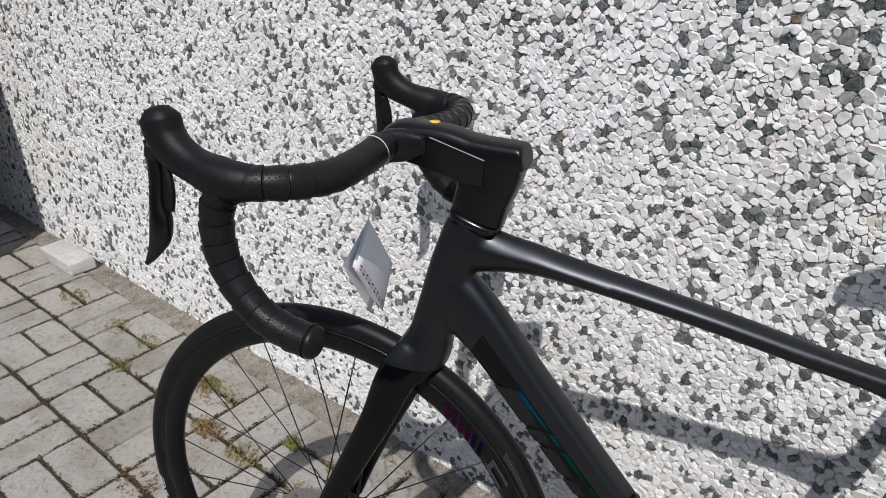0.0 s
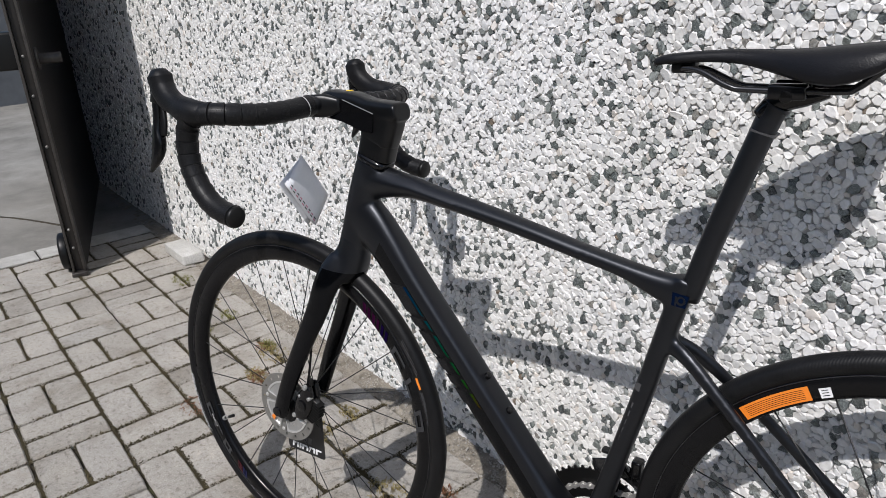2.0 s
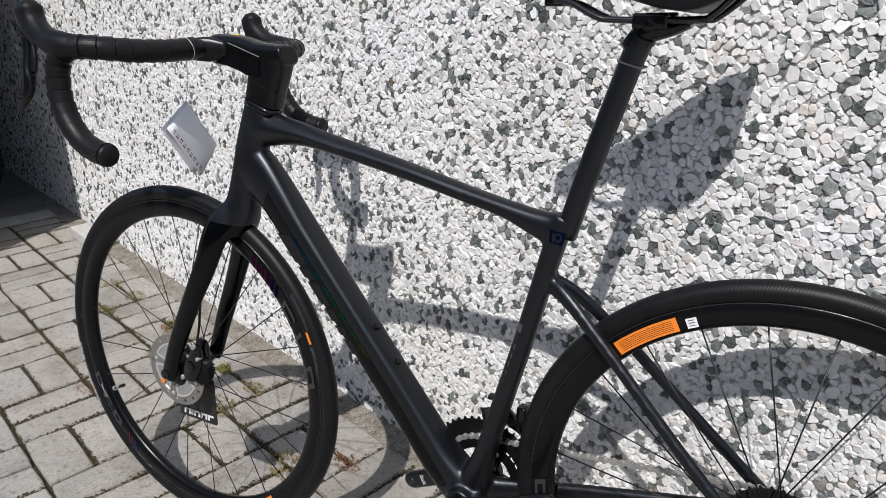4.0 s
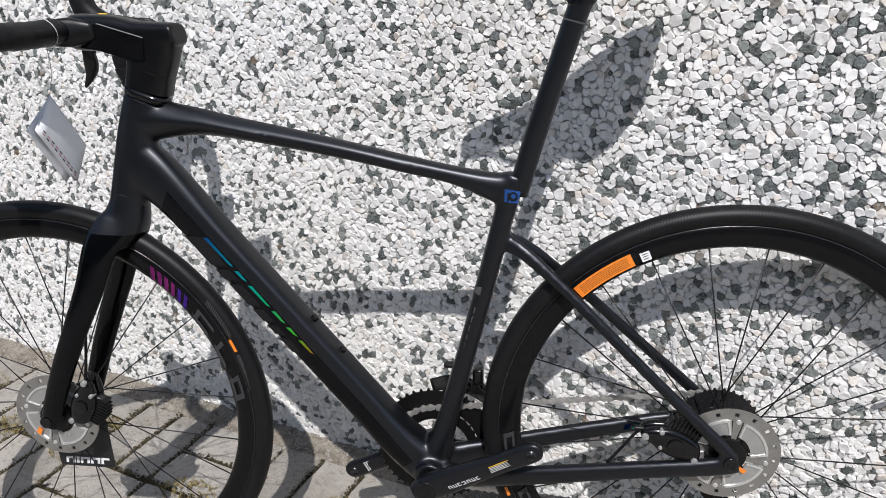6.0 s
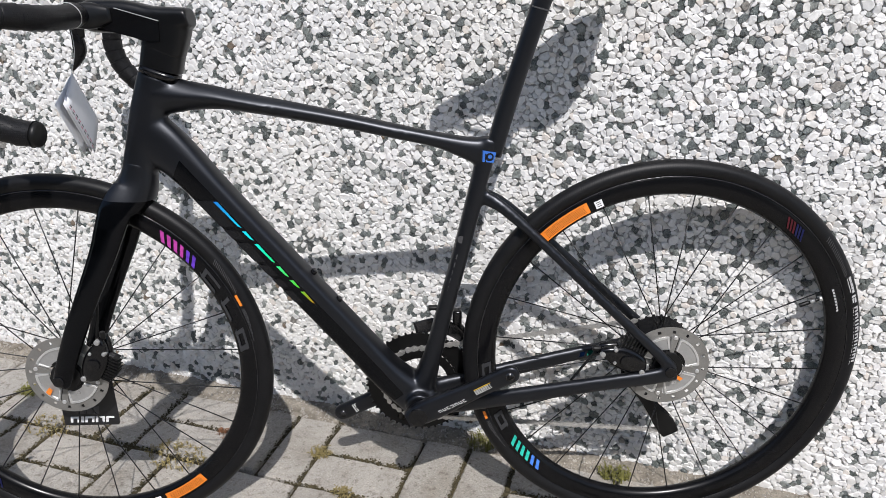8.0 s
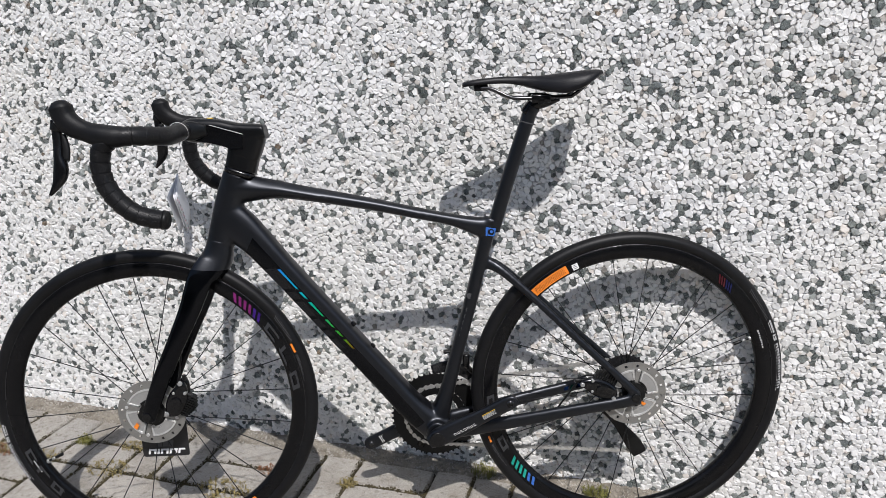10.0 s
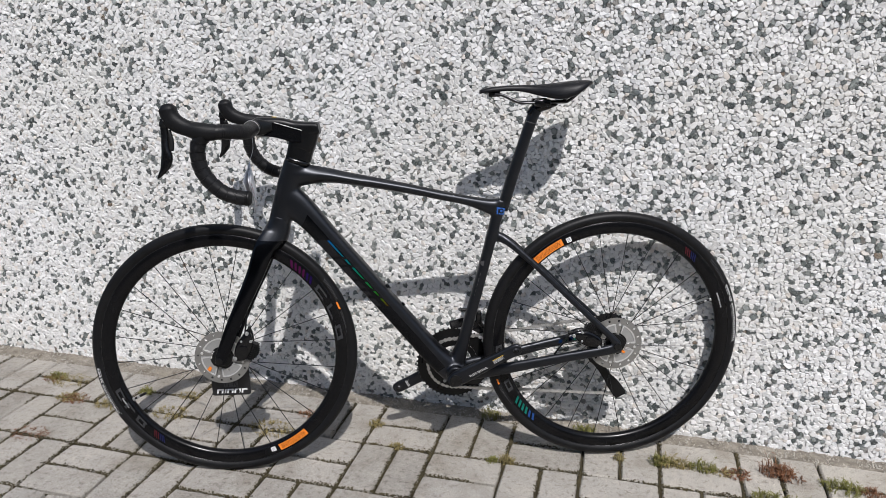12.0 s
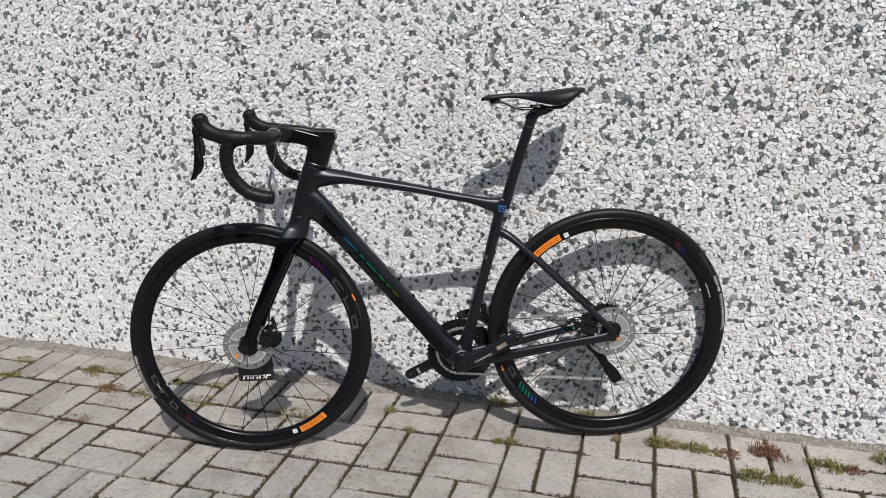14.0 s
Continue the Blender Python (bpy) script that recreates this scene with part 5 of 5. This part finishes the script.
for k, wd in enumerate((0.0165, 0.005, 0.0165, 0.0165, 0.0140)):
    b = bmesh.new()
    sl = 0.0022
    zb, zt = 0.2255, 0.2375
    if k in (1,):
        plate(b, [(xx, zb), (xx - wd, zb), (xx - wd - sl, zt), (xx - sl, zt)], 0.0053, 0.0005)
    else:
        st = 0.0045
        plate(b, [(xx, zb), (xx - st, zb), (xx - st - sl, zt), (xx - sl, zt)], 0.0053, 0.0005)
        plate(b, [(xx - sl, zt), (xx - sl, zt - 0.0038), (xx - wd - sl, zt - 0.0038), (xx - wd - sl, zt)], 0.0054, 0.0005)
        if k != 4:
            plate(b, [(xx - wd + st, zb), (xx - wd, zb), (xx - wd - sl, zt), (xx - wd + st - sl, zt)], 0.0053, 0.0005)
    part("logo_block", b, M_white, card, "white logo block", False)
    xx -= wd + 0.0024
for k in range(3):
    b = bmesh.new()
    plate(b, [(1.028 - .012 * k, 0.243), (1.018 - .012 * k, 0.243), (1.0155 - .012 * k, 0.258), (1.0255 - .012 * k, 0.258)], 0.0053, 0.0005)
    part("logo_mark", b, M_greyp, card, "", False)

TAG = Vector((-0.502, -0.427, 0.839))
T_LEFT, T_RIGHT, T_LOW = Vector((0.021, -0.043, -0.036)), Vector((-0.017, 0.048, -0.081)), Vector((0.004, 0.006, -0.121))
TN = (T_RIGHT - T_LEFT).cross(T_LOW).normalized()
if TN.x < 0:
    TN = -TN
tag = tagged(new("paper_tag"), "folded white paper tag with small print hanging on a string", "tag")
tag.matrix_world = Matrix.Translation(TAG)


def leaf_point(u, v, swing, bow):
    """u runs to the left corner, v to the right one; the fold is the upper right edge."""
    p = T_LEFT * u * (1 - v) + T_RIGHT * v * (1 - u) + T_LOW * u * v
    return p + TN * (u * swing + bow * math.sin(math.pi * u) * math.sin(math.pi * v))


def leaf(name, swing, bow, material, shrink=1.0):
    b = bmesh.new()
    n = 8
    grid = [[b.verts.new(leaf_point(i / (n - 1) * shrink, j / (n - 1) * shrink, swing, bow)) for j in range(n)] for i in range(n)]
    for i in range(n - 1):
        for j in range(n - 1):
            b.faces.new((grid[i][j], grid[i + 1][j], grid[i + 1][j + 1], grid[i][j + 1]))
    o = part(name, b, material, tag)
    so = o.modifiers.new("thick", 'SOLIDIFY')
    so.thickness = 0.0004
    return o


leaf("front_leaf", 0.0, 0.003, M_paper)
leaf("inner_leaf", -0.004, 0.002, M_paper, 0.98)
leaf("back_leaf", -0.016, -0.002, M_paper)
for k in range(9):
    for q in range(2):
        b = bmesh.new()
        v0, u0 = 0.08 + 0.098 * k, 0.86 + 0.062 * q
        vs = [b.verts.new(leaf_point(u, v, 0.0, 0.003) + TN * 0.0008) for u, v in ((u0, v0), (u0, v0 + 0.06), (u0 + 0.035, v0 + 0.06), (u0 + 0.035, v0))]
        b.faces.new(vs)
        part("print_row", b, M_red if (k + q) % 2 else M_greyp, tag, "", False)
b = bmesh.new()
inv = Matrix.Translation(-TAG)
knot = inv @ (BIKE @ Vector((0.887, 0.062, 0.9030)))
loop = [inv @ (BIKE @ Vector((0.8866 + 0.0178 * math.cos(a), 0.062 + 0.004 * math.sin(a), 0.9198 + 0.0178 * math.sin(a)))) for a in np.linspace(-1.6, 4.6, 14)]
rows = [(0, 0, 0, .0006, .0006), (*(knot * 0.5 + Vector((0.006, 0, 0))), .0006, .0006), (*knot, .0006, .0006)] + [(*v, .0006, .0006) for v in loop]
sweep(b, spline(rows, 3), 6, hint=(0.2, 0.95, 0.1))
part("string", b, M_string, tag, "thin clear string")
# ---------- weeds in the joints ----------
def weed(name, x, y, radius, height, blades, material, label, flat=0.6):
    r = random.Random(int((x + 10) * 1000) + int(-y * 7000))
    verts, faces = [], []
    for k in range(int(blades * 0.9)):
        a = r.uniform(0, 2 * math.pi)
        d = radius * math.sqrt(r.random())
        bx, by = d * math.cos(a), d * math.sin(a) * flat
        h = height * 0.82 * r.uniform(0.25, 1.0) * (1 - 0.55 * d / radius)
        lean_a, lean_r = r.uniform(0, 2 * math.pi), h * r.uniform(0.15, 0.8)
        tx, ty = lean_r * math.cos(lean_a), lean_r * math.sin(lean_a)
        w = r.uniform(0.0004, 0.0011)
        px, py = -math.sin(lean_a) * w, math.cos(lean_a) * w
        i = len(verts)
        verts += [(bx - px, by - py, -0.016), (bx + px, by + py, -0.016),
                  (bx + tx * 0.4 - px * 1.3, by + ty * 0.4 - py * 1.3, h * 0.62), (bx + tx * 0.4 + px * 1.3, by + ty * 0.4 + py * 1.3, h * 0.62),
                  (bx + tx, by + ty, h)]
        faces += [(i, i + 1, i + 3, i + 2), (i + 2, i + 3, i + 4)]
        # small leaf lobes along the blade
        for q in range(r.randint(3, 6)):
            f = r.uniform(0.3, 1.0)
            lx, ly, lz = bx + tx * f * f, by + ty * f * f, h * f * 0.95
            s = r.uniform(0.0011, 0.0029)
            dx, dy = r.uniform(-1, 1) * s * 1.6, r.uniform(-1, 1) * s * 1.6
            j = len(verts)
            verts += [(lx, ly, lz - s * 0.4), (lx + dx - dy * 0.4, ly + dy + dx * 0.4, lz + s * 0.3), (lx + dx * 1.9, ly + dy * 1.9, lz + s * 0.5), (lx + dx + dy * 0.4, ly + dy - dx * 0.4, lz + s * 0.2)]
            faces += [(j, j + 1, j + 2, j + 3)]
    me = bpy.data.meshes.new(name)
    me.from_pydata(verts, [], faces)
    me.materials.append(material)
    ob = new(name, me)
    ob.location = (x, y, 0)
    return tagged(ob, label, "weed", "weeds in the paving joints")


GA, GMX, GMY, GX, GY = radians(0.37), 0.2053, 0.2053, -0.3193, -0.2633


def lay(u, v):
    """Place of a point of the paving's own grid, in blocks of two pavers."""
    a, c = GX + u * GMX, GY + v * GMY
    return a * math.cos(GA) - c * math.sin(GA), a * math.sin(GA) + c * math.cos(GA)


GREEN = [(0.504, -0.166, .030, .060, 90), (0.613, -0.163, .036, .055, 90), (0.77, -0.264, .050, .055, 130), (0.846, -0.267, .036, .045, 90), (0.954, -0.163, .052, .045, 130),
         (1.11, -0.10, .035, .050, 80), (0.29, -0.060, .034, .045, 90), (0.011, -0.045, .034, .050, 70), (-1.107, -0.178, .030, .032, 70), (-1.475, -0.166, .040, .030, 80),
         (-2.25, -0.176, .070, .020, 90), (-1.796, -0.168, .050, .018, 70), (-1.753, -0.276, .045, .016, 70), (0.059, -0.267, .020, .030, 50)]
RUSSET = [(0.70, -0.168, .040, .024, 70), (0.80, -0.135, .042, .075, 150), (0.835, -0.155, .030, .030, 50), (1.014, -0.168, .035, .032, 80), (-1.307, -0.272, .050, .020, 90),
         (-1.475, -0.178, .040, .020, 50), (-1.29, -0.474, .060, .012, 60), (-0.529, -0.172, .040, .020, 50)]
DRY = [(0.52, -0.168, .030, .055, 70), (0.559, -0.164, .030, .045, 70), (0.653, -0.168, .040, .024, 60), (0.394, -0.172, .018, .035, 40), (0.101, -0.262, .020, .045, 60),
         (-0.311, -0.175, .025, .035, 60), (-0.214, -0.268, .022, .022, 40), (-1.42, -0.172, .080, .020, 130), (-1.33, -0.272, .050, .022, 90), (-1.18, -0.270, .060, .020, 90),
         (-0.95, -0.272, .060, .018, 90), (-0.96, -0.168, .040, .018, 60), (-0.61, -0.270, .070, .022, 110), (-1.95, -0.178, .060, .018, 70)]
for tufts, m, lab in ((GREEN, M_leaf, "low green weed tuft growing in a paving joint"), (RUSSET, M_leaf_red, "russet weed tuft growing in a paving joint"),
         (DRY, M_leaf_dry, "dry straw-coloured weed tuft in a paving joint")):
    for x, y, rad, h, n in tufts:
        weed("weed", x, y, rad, h, n, m, lab)


def stands(iu, iv):
    """Whether the two pavers of this block lie across the others."""
    return (iu + iv) % 2 == 1


def sunk(x, y):
    """The paving has settled a little where the front wheel stands."""
    return -0.0065 * math.exp(-((x + 0.61) / 0.45) ** 2 - ((y + 0.46) / 0.32) ** 2)


# moss and grit along the joints
def moss():
    verts, faces = [], []
    r = random.Random(77)
    for k in range(190000):
        iu, iv = r.randint(-13, 7), r.randint(-6, 0)
        stood = stands(iu, iv)
        q = r.random()
        j = r.gauss(0, 0.019)
        if q < 0.33:
            u, v = iu + j, iv + r.random()
        elif q < 0.66:
            u, v = iu + r.random(), iv + j
        elif stood:
            u, v = iu + 0.5 + j, iv + r.random()
        else:
            u, v = iu + r.random(), iv + 0.5 + j
        x, y = lay(u, v)
        if noise.noise((x * 5.1, y * 5.1, 0.0)) < -0.38 + 0.3 * r.random():
            continue
        s = r.uniform(0.0008, 0.0034)
        z = -0.014 + sunk(x, y) + r.uniform(0, 0.0135)
        a = r.uniform(0, 6.28)
        i = len(verts)
        c, sn = math.cos(a) * s, math.sin(a) * s
        verts += [(x + c, y + sn, z), (x - sn, y + c, z + s * 0.5), (x - c, y - sn, z), (x + sn, y - c, z + s * 0.4), (x + r.uniform(-s, s), y + r.uniform(-s, s), z + s * 1.3)]
        faces += [(i, i + 1, i + 4), (i + 1, i + 2, i + 4), (i + 2, i + 3, i + 4), (i + 3, i, i + 4)]
    me = bpy.data.meshes.new("moss")
    me.from_pydata(verts, [], faces)
    me.materials.append(M_moss)
    return tagged(new("moss", me), "dry moss and grit along the paving joints", "moss", kind="stuff")


moss()


def grit():
    """Loose sand, crumbs of mortar and fallen chips along the foot of the wall."""
    verts, faces = [], []
    r = random.Random(31)
    for k in range(9000):
        x = r.uniform(-3.2, 1.3)
        y = -r.random() ** 1.3 * (0.075 - 0.0065 * x)
        s = r.choice((0.0010, 0.0014, 0.0020, 0.0020, 0.0036))
        z = -0.005
        i = len(verts)
        a = r.uniform(0, 6.28)
        c, sn = math.cos(a) * s, math.sin(a) * s
        verts += [(x + c, y + sn, z), (x - sn, y + c, z), (x - c, y - sn, z), (x + sn, y - c, z), (x + r.uniform(-s, s) * 0.5, y + r.uniform(-s, s) * 0.5, z + s * 1.4)]
        faces += [(i, i + 1, i + 4), (i + 1, i + 2, i + 4), (i + 2, i + 3, i + 4), (i + 3, i, i + 4)]
    me = bpy.data.meshes.new("grit")
    me.from_pydata(verts, [], faces)
    me.materials.append(M_paver_j)
    return tagged(new("grit", me), "loose sand and crumbs along the foot of the wall", "grit", kind="stuff")


grit()

# ---------- paving: blocks of two pavers, turned by turns ----------
paving = structure(new("pavement"), "grey concrete block paving laid in turned pairs", "pavement")


def paver_mesh(name, lx, ly, material, seed):
    r = random.Random(seed)
    gx, gy = lx / 2 - 0.0026, ly / 2 - 0.0026
    c = 0.0045
    b = bmesh.new()
    around = [(-1, -1), (-0.35, -1), (0.35, -1), (1, -1), (1, -0.35), (1, 0.35), (1, 1), (0.35, 1), (-0.35, 1), (-1, 1), (-1, 0.35), (-1, -0.35)]
    wob = [r.uniform(-0.0012, 0.0006) for _ in around]
    rings = []
    for inset, z in ((0, -0.04), (0.0008, -0.005), (c, 0.0)):
        n = []
        for (sx, sy), w in zip(around, wob):
            d = w if z > -0.03 else 0
            cut = 0.0018 if abs(sx) == 1 and abs(sy) == 1 else 0.0
            n.append(b.verts.new((sx * (gx - inset - cut + (d if abs(sx) == 1 else 0)), sy * (gy - inset - cut + (d if abs(sy) == 1 else 0)), z + (r.uniform(-.0009, .0005) if z == 0 else 0))))
        rings.append(n)
    m = len(around)
    for A, B in zip(rings, rings[1:]):
        for i in range(m):
            b.faces.new((A[i], A[(i + 1) % m], B[(i + 1) % m], B[i]))
    b.faces.new(rings[-1])
    me = bpy.data.meshes.new(name)
    bmesh.ops.recalc_face_normals(b, faces=b.faces)
    b.to_mesh(me)
    b.free()
    me.materials.append(material)
    return me


variants = {v: [paver_mesh("paver", (0.5 if v else 1.0) * GMX, (1.0 if v else 0.5) * GMY, M_paver_o, 10 * i + v) for i in range(9)] for v in (True, False)}
near, rest = [], []
for iu in range(-13, 22):
    for iv in range(-42, 1):
        stood = stands(iu, iv)
        for k in (0.25, 0.75):
            x, y = lay(iu + k, iv + 0.5) if stood else lay(iu + 0.5, iv + k)
            (near if (-1.75 < x < 1.95 and y > -0.92) else rest).append((x, y, stood))
for x, y, v in near:
    o = new("paver", rng.choice(variants[v]))
    o.parent = paving
    o.matrix_world = pose(x, y, sunk(x, y) + rng.uniform(-0.003, 0.0015), rng.uniform(-0.5, 0.5), rng.uniform(-0.5, 0.5), 0.37 + rng.uniform(-0.5, 0.5))
templates = {v: [([tuple(w.co) for w in me.vertices], [tuple(p.vertices) for p in me.polygons]) for me in lst] for v, lst in variants.items()}
verts, faces = [], []
for x, y, v in rest:
    m = pose(x, y, sunk(x, y) + rng.uniform(-0.003, 0.0015), rng.uniform(-0.5, 0.5), rng.uniform(-0.5, 0.5), 0.37 + rng.uniform(-0.5, 0.5))
    co, fs = rng.choice(templates[v])
    k0 = len(verts)
    verts += [tuple(m @ Vector(c)) for c in co]
    faces += [tuple(k0 + q for q in f) for f in fs]
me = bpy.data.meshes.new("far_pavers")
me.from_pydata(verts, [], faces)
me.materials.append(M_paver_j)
o = new("far_pavers", me)
o.parent = paving
tagged(o, "", "", "", "stuff")


# ---------- the wall's marble chips ----------
CELL = 0.0136


def scatter(x0, x1, z0, z1, seed, grow=1.0):
    """Centres and sizes of chips, large ones first, each keeping its distance."""
    grid = {}
    out = []
    r = random.Random(seed)
    area = (x1 - x0) * (z1 - z0) / grow ** 2
    cell = CELL * grow
    for radius, spread, tries in ((0.0072, 0.0010, 1500), (0.0056, 0.0009, 11500), (0.0043, 0.0007, 28000), (0.0032, 0.0004, 34000)):
        for k in range(int(area * tries)):
            x, z = r.uniform(x0, x1), r.uniform(z0, z1)
            rad = (radius + r.uniform(-spread, spread)) * grow
            i, j = int(x / cell + 1000), int(z / cell + 1000)
            ok = True
            for di in (-1, 0, 1):
                for dj in (-1, 0, 1):
                    for (px, pz, pr) in grid.get((i + di, j + dj), ()):
                        lim = 0.80 * (rad + pr)
                        if (px - x) ** 2 + (pz - z) ** 2 < lim * lim:
                            ok = False
                            break
                    if not ok:
                        break
                if not ok:
                    break
            if ok:
                grid.setdefault((i, j), []).append((x, z, rad))
                out.append((x, z, rad))
    return np.array(out)


def neighbours(pts, cell, count=9):
    """For each chip its nearest ones."""
    ij = np.floor(pts[:, :2] / cell).astype(int)
    ij -= ij.min(axis=0) - 1
    wide = ij[:, 1].max() + 2
    key = ij[:, 0] * wide + ij[:, 1]
    order = np.argsort(key, kind="stable")
    sk = key[order]
    first = np.searchsorted(sk, sk)
    slot = np.arange(len(pts)) - first
    table = -np.ones((key.max() + wide + 3, slot.max() + 1), int)
    table[sk, slot] = order
    cand = np.concatenate([table[key + di * wide + dj] for di in (-1, 0, 1) for dj in (-1, 0, 1)], axis=1)
    d2 = ((pts[cand, :2] - pts[:, None, :2]) ** 2).sum(-1)
    d2[(cand < 0) | (cand == np.arange(len(pts))[:, None])] = 9.0
    pick = np.argsort(d2, axis=1)[:, :count]
    rows = np.arange(len(pts))[:, None]
    return cand[rows, pick], np.sqrt(d2[rows, pick])


RIM = 8


def chip_faces():
    f = []
    for ring in (0, 1):
        for k in range(RIM):
            a, b2 = ring * RIM + k, ring * RIM + (k + 1) % RIM
            f += [(a, a + RIM, b2), (b2, a + RIM, b2 + RIM)]
    f += [(2 * RIM + k, 3 * RIM, 2 * RIM + (k + 1) % RIM) for k in range(RIM)]
    return np.array(f)


FACES = chip_faces()


def chips(pts, near_i, near_d, seed):
    """Broken flat stones: uneven outlines pressed against their neighbours, with a cleft face; vertices as (n, verts, 3)."""
    rs = np.random.RandomState(seed)
    n = len(pts)
    rad = pts[:, 2][:, None]
    ang = (np.arange(RIM)[None] + rs.uniform(-0.40, 0.40, (n, RIM))) * 2 * np.pi / RIM
    long = rs.uniform(1.3, 2.3, (n, 1)) * rad
    short = rs.uniform(0.95, 1.4, (n, 1)) * rad
    turn = rs.uniform(0, np.pi, (n, 1))
    wob = rs.uniform(0.82, 1.10, (n, RIM))
    lx, lz = long * wob * np.cos(ang), short * wob * np.sin(ang)
    X, Z = lx * np.cos(turn) - lz * np.sin(turn), lx * np.sin(turn) + lz * np.cos(turn)
    for k in range(near_i.shape[1]):
        j, d = near_i[:, k], near_d[:, k]
        u = (pts[j, :2] - pts[:, :2]) / d[:, None]
        lim = d * pts[:, 2] / (pts[:, 2] + pts[j, 2]) - rs.uniform(-0.0036, 0.0009, n)
        over = np.maximum(0, X * u[:, :1] + Z * u[:, 1:] - lim[:, None])
        X, Z = X - over * u[:, :1], Z - over * u[:, 1:]
    h = rs.uniform(0.0011, 0.0033, (n, 1)) + 0.08 * rad
    tx, tz = rs.normal(0, 0.120, (n, 1)), rs.normal(0, 0.120, (n, 1))
    Vs = []
    for scale, y, jit in ((1.03, 0.006, 0.0), (0.99, -0.62, 0.20), (0.83, -1.0, 0.16)):
        jx = rs.uniform(1 - jit * 0.6, 1 + jit * 0.3, (n, RIM)) if jit else 1.0
        x, z = X * scale * jx, Z * scale * jx
        yy = np.full((n, RIM), y) if y > 0 else h * y + rs.uniform(-1, 1, (n, RIM)) * jit * h + (x * tx + z * tz) * (-y)
        Vs.append(np.stack([x, yy, z], -1))
    mid = Vs[2].mean(axis=1, keepdims=True)
    mid[..., 1] -= rs.uniform(-0.25, 0.25, (n, 1)) * h
    V = np.concatenate(Vs + [mid], axis=1)
    V[:, RIM:, 1] = np.minimum(V[:, RIM:, 1], 0.0035) + rs.uniform(-0.0008, 0.0012, (n, 1))
    return V


def chip_mesh(name, V, material):
    n, m = V.shape[0], V.shape[1]
    faces = (FACES[None] + (np.arange(n) * m)[:, None, None]).reshape(-1, 3)
    me = bpy.data.meshes.new(name)
    co = V.reshape(-1, 3)
    me.vertices.add(len(co))
    me.vertices.foreach_set("co", co.astype(np.float32).ravel())
    me.loops.add(faces.size)
    me.loops.foreach_set("vertex_index", faces.astype(np.int32).ravel())
    me.polygons.add(len(faces))
    me.polygons.foreach_set("loop_start", np.arange(0, faces.size, 3, dtype=np.int32))
    me.update(calc_edges=True)
    me.validate()
    me.materials.append(material)
    me.shade_flat()
    return me


for x0, x1, seed, grow in ((-2.2, 1.3, 3, 1.07), (-4.4, -2.2, 4, 1.5)):
    pts = scatter(x0, x1, -0.008, 1.43, seed, grow)
    near_i, near_d = neighbours(pts, CELL * 1.3 * grow)
    V = chips(pts, near_i, near_d, 20 + seed)
    V[..., 0] += pts[:, 0][:, None]
    V[..., 2] += pts[:, 1][:, None]
    noise_v = np.array([noise.noise((p[0] * 9.0, p[1] * 9.0, 3.0)) for p in pts])
    dark = nrs.random_sample(len(pts)) < np.clip(0.120 + 25.0 * (pts[:, 2] / grow - 0.003) + 0.06 * noise_v, 0.03, 0.5)
    own = (np.abs(pts[:, 0] + 0.12) < 0.085) & (np.abs(pts[:, 1] - 0.86) < 0.085)
    for flag, m, nm in ((False, M_white_j, "white_chips"), (True, M_dark_j, "dark_chips")):
        o = new(nm, chip_mesh(nm, V[(dark == flag) & ~own], m))
        o.parent = wall
        tagged(o, "", "", "", "stuff")
    for k in np.nonzero(own)[0]:
        at = Vector((pts[k, 0], 0.0, pts[k, 1]))
        o = new("stone_chip", chip_mesh("stone_chip", V[k:k + 1] - np.array(at), M_dark_o if dark[k] else M_white_o))
        o.parent = wall
        o.matrix_world = Matrix.Translation(at)
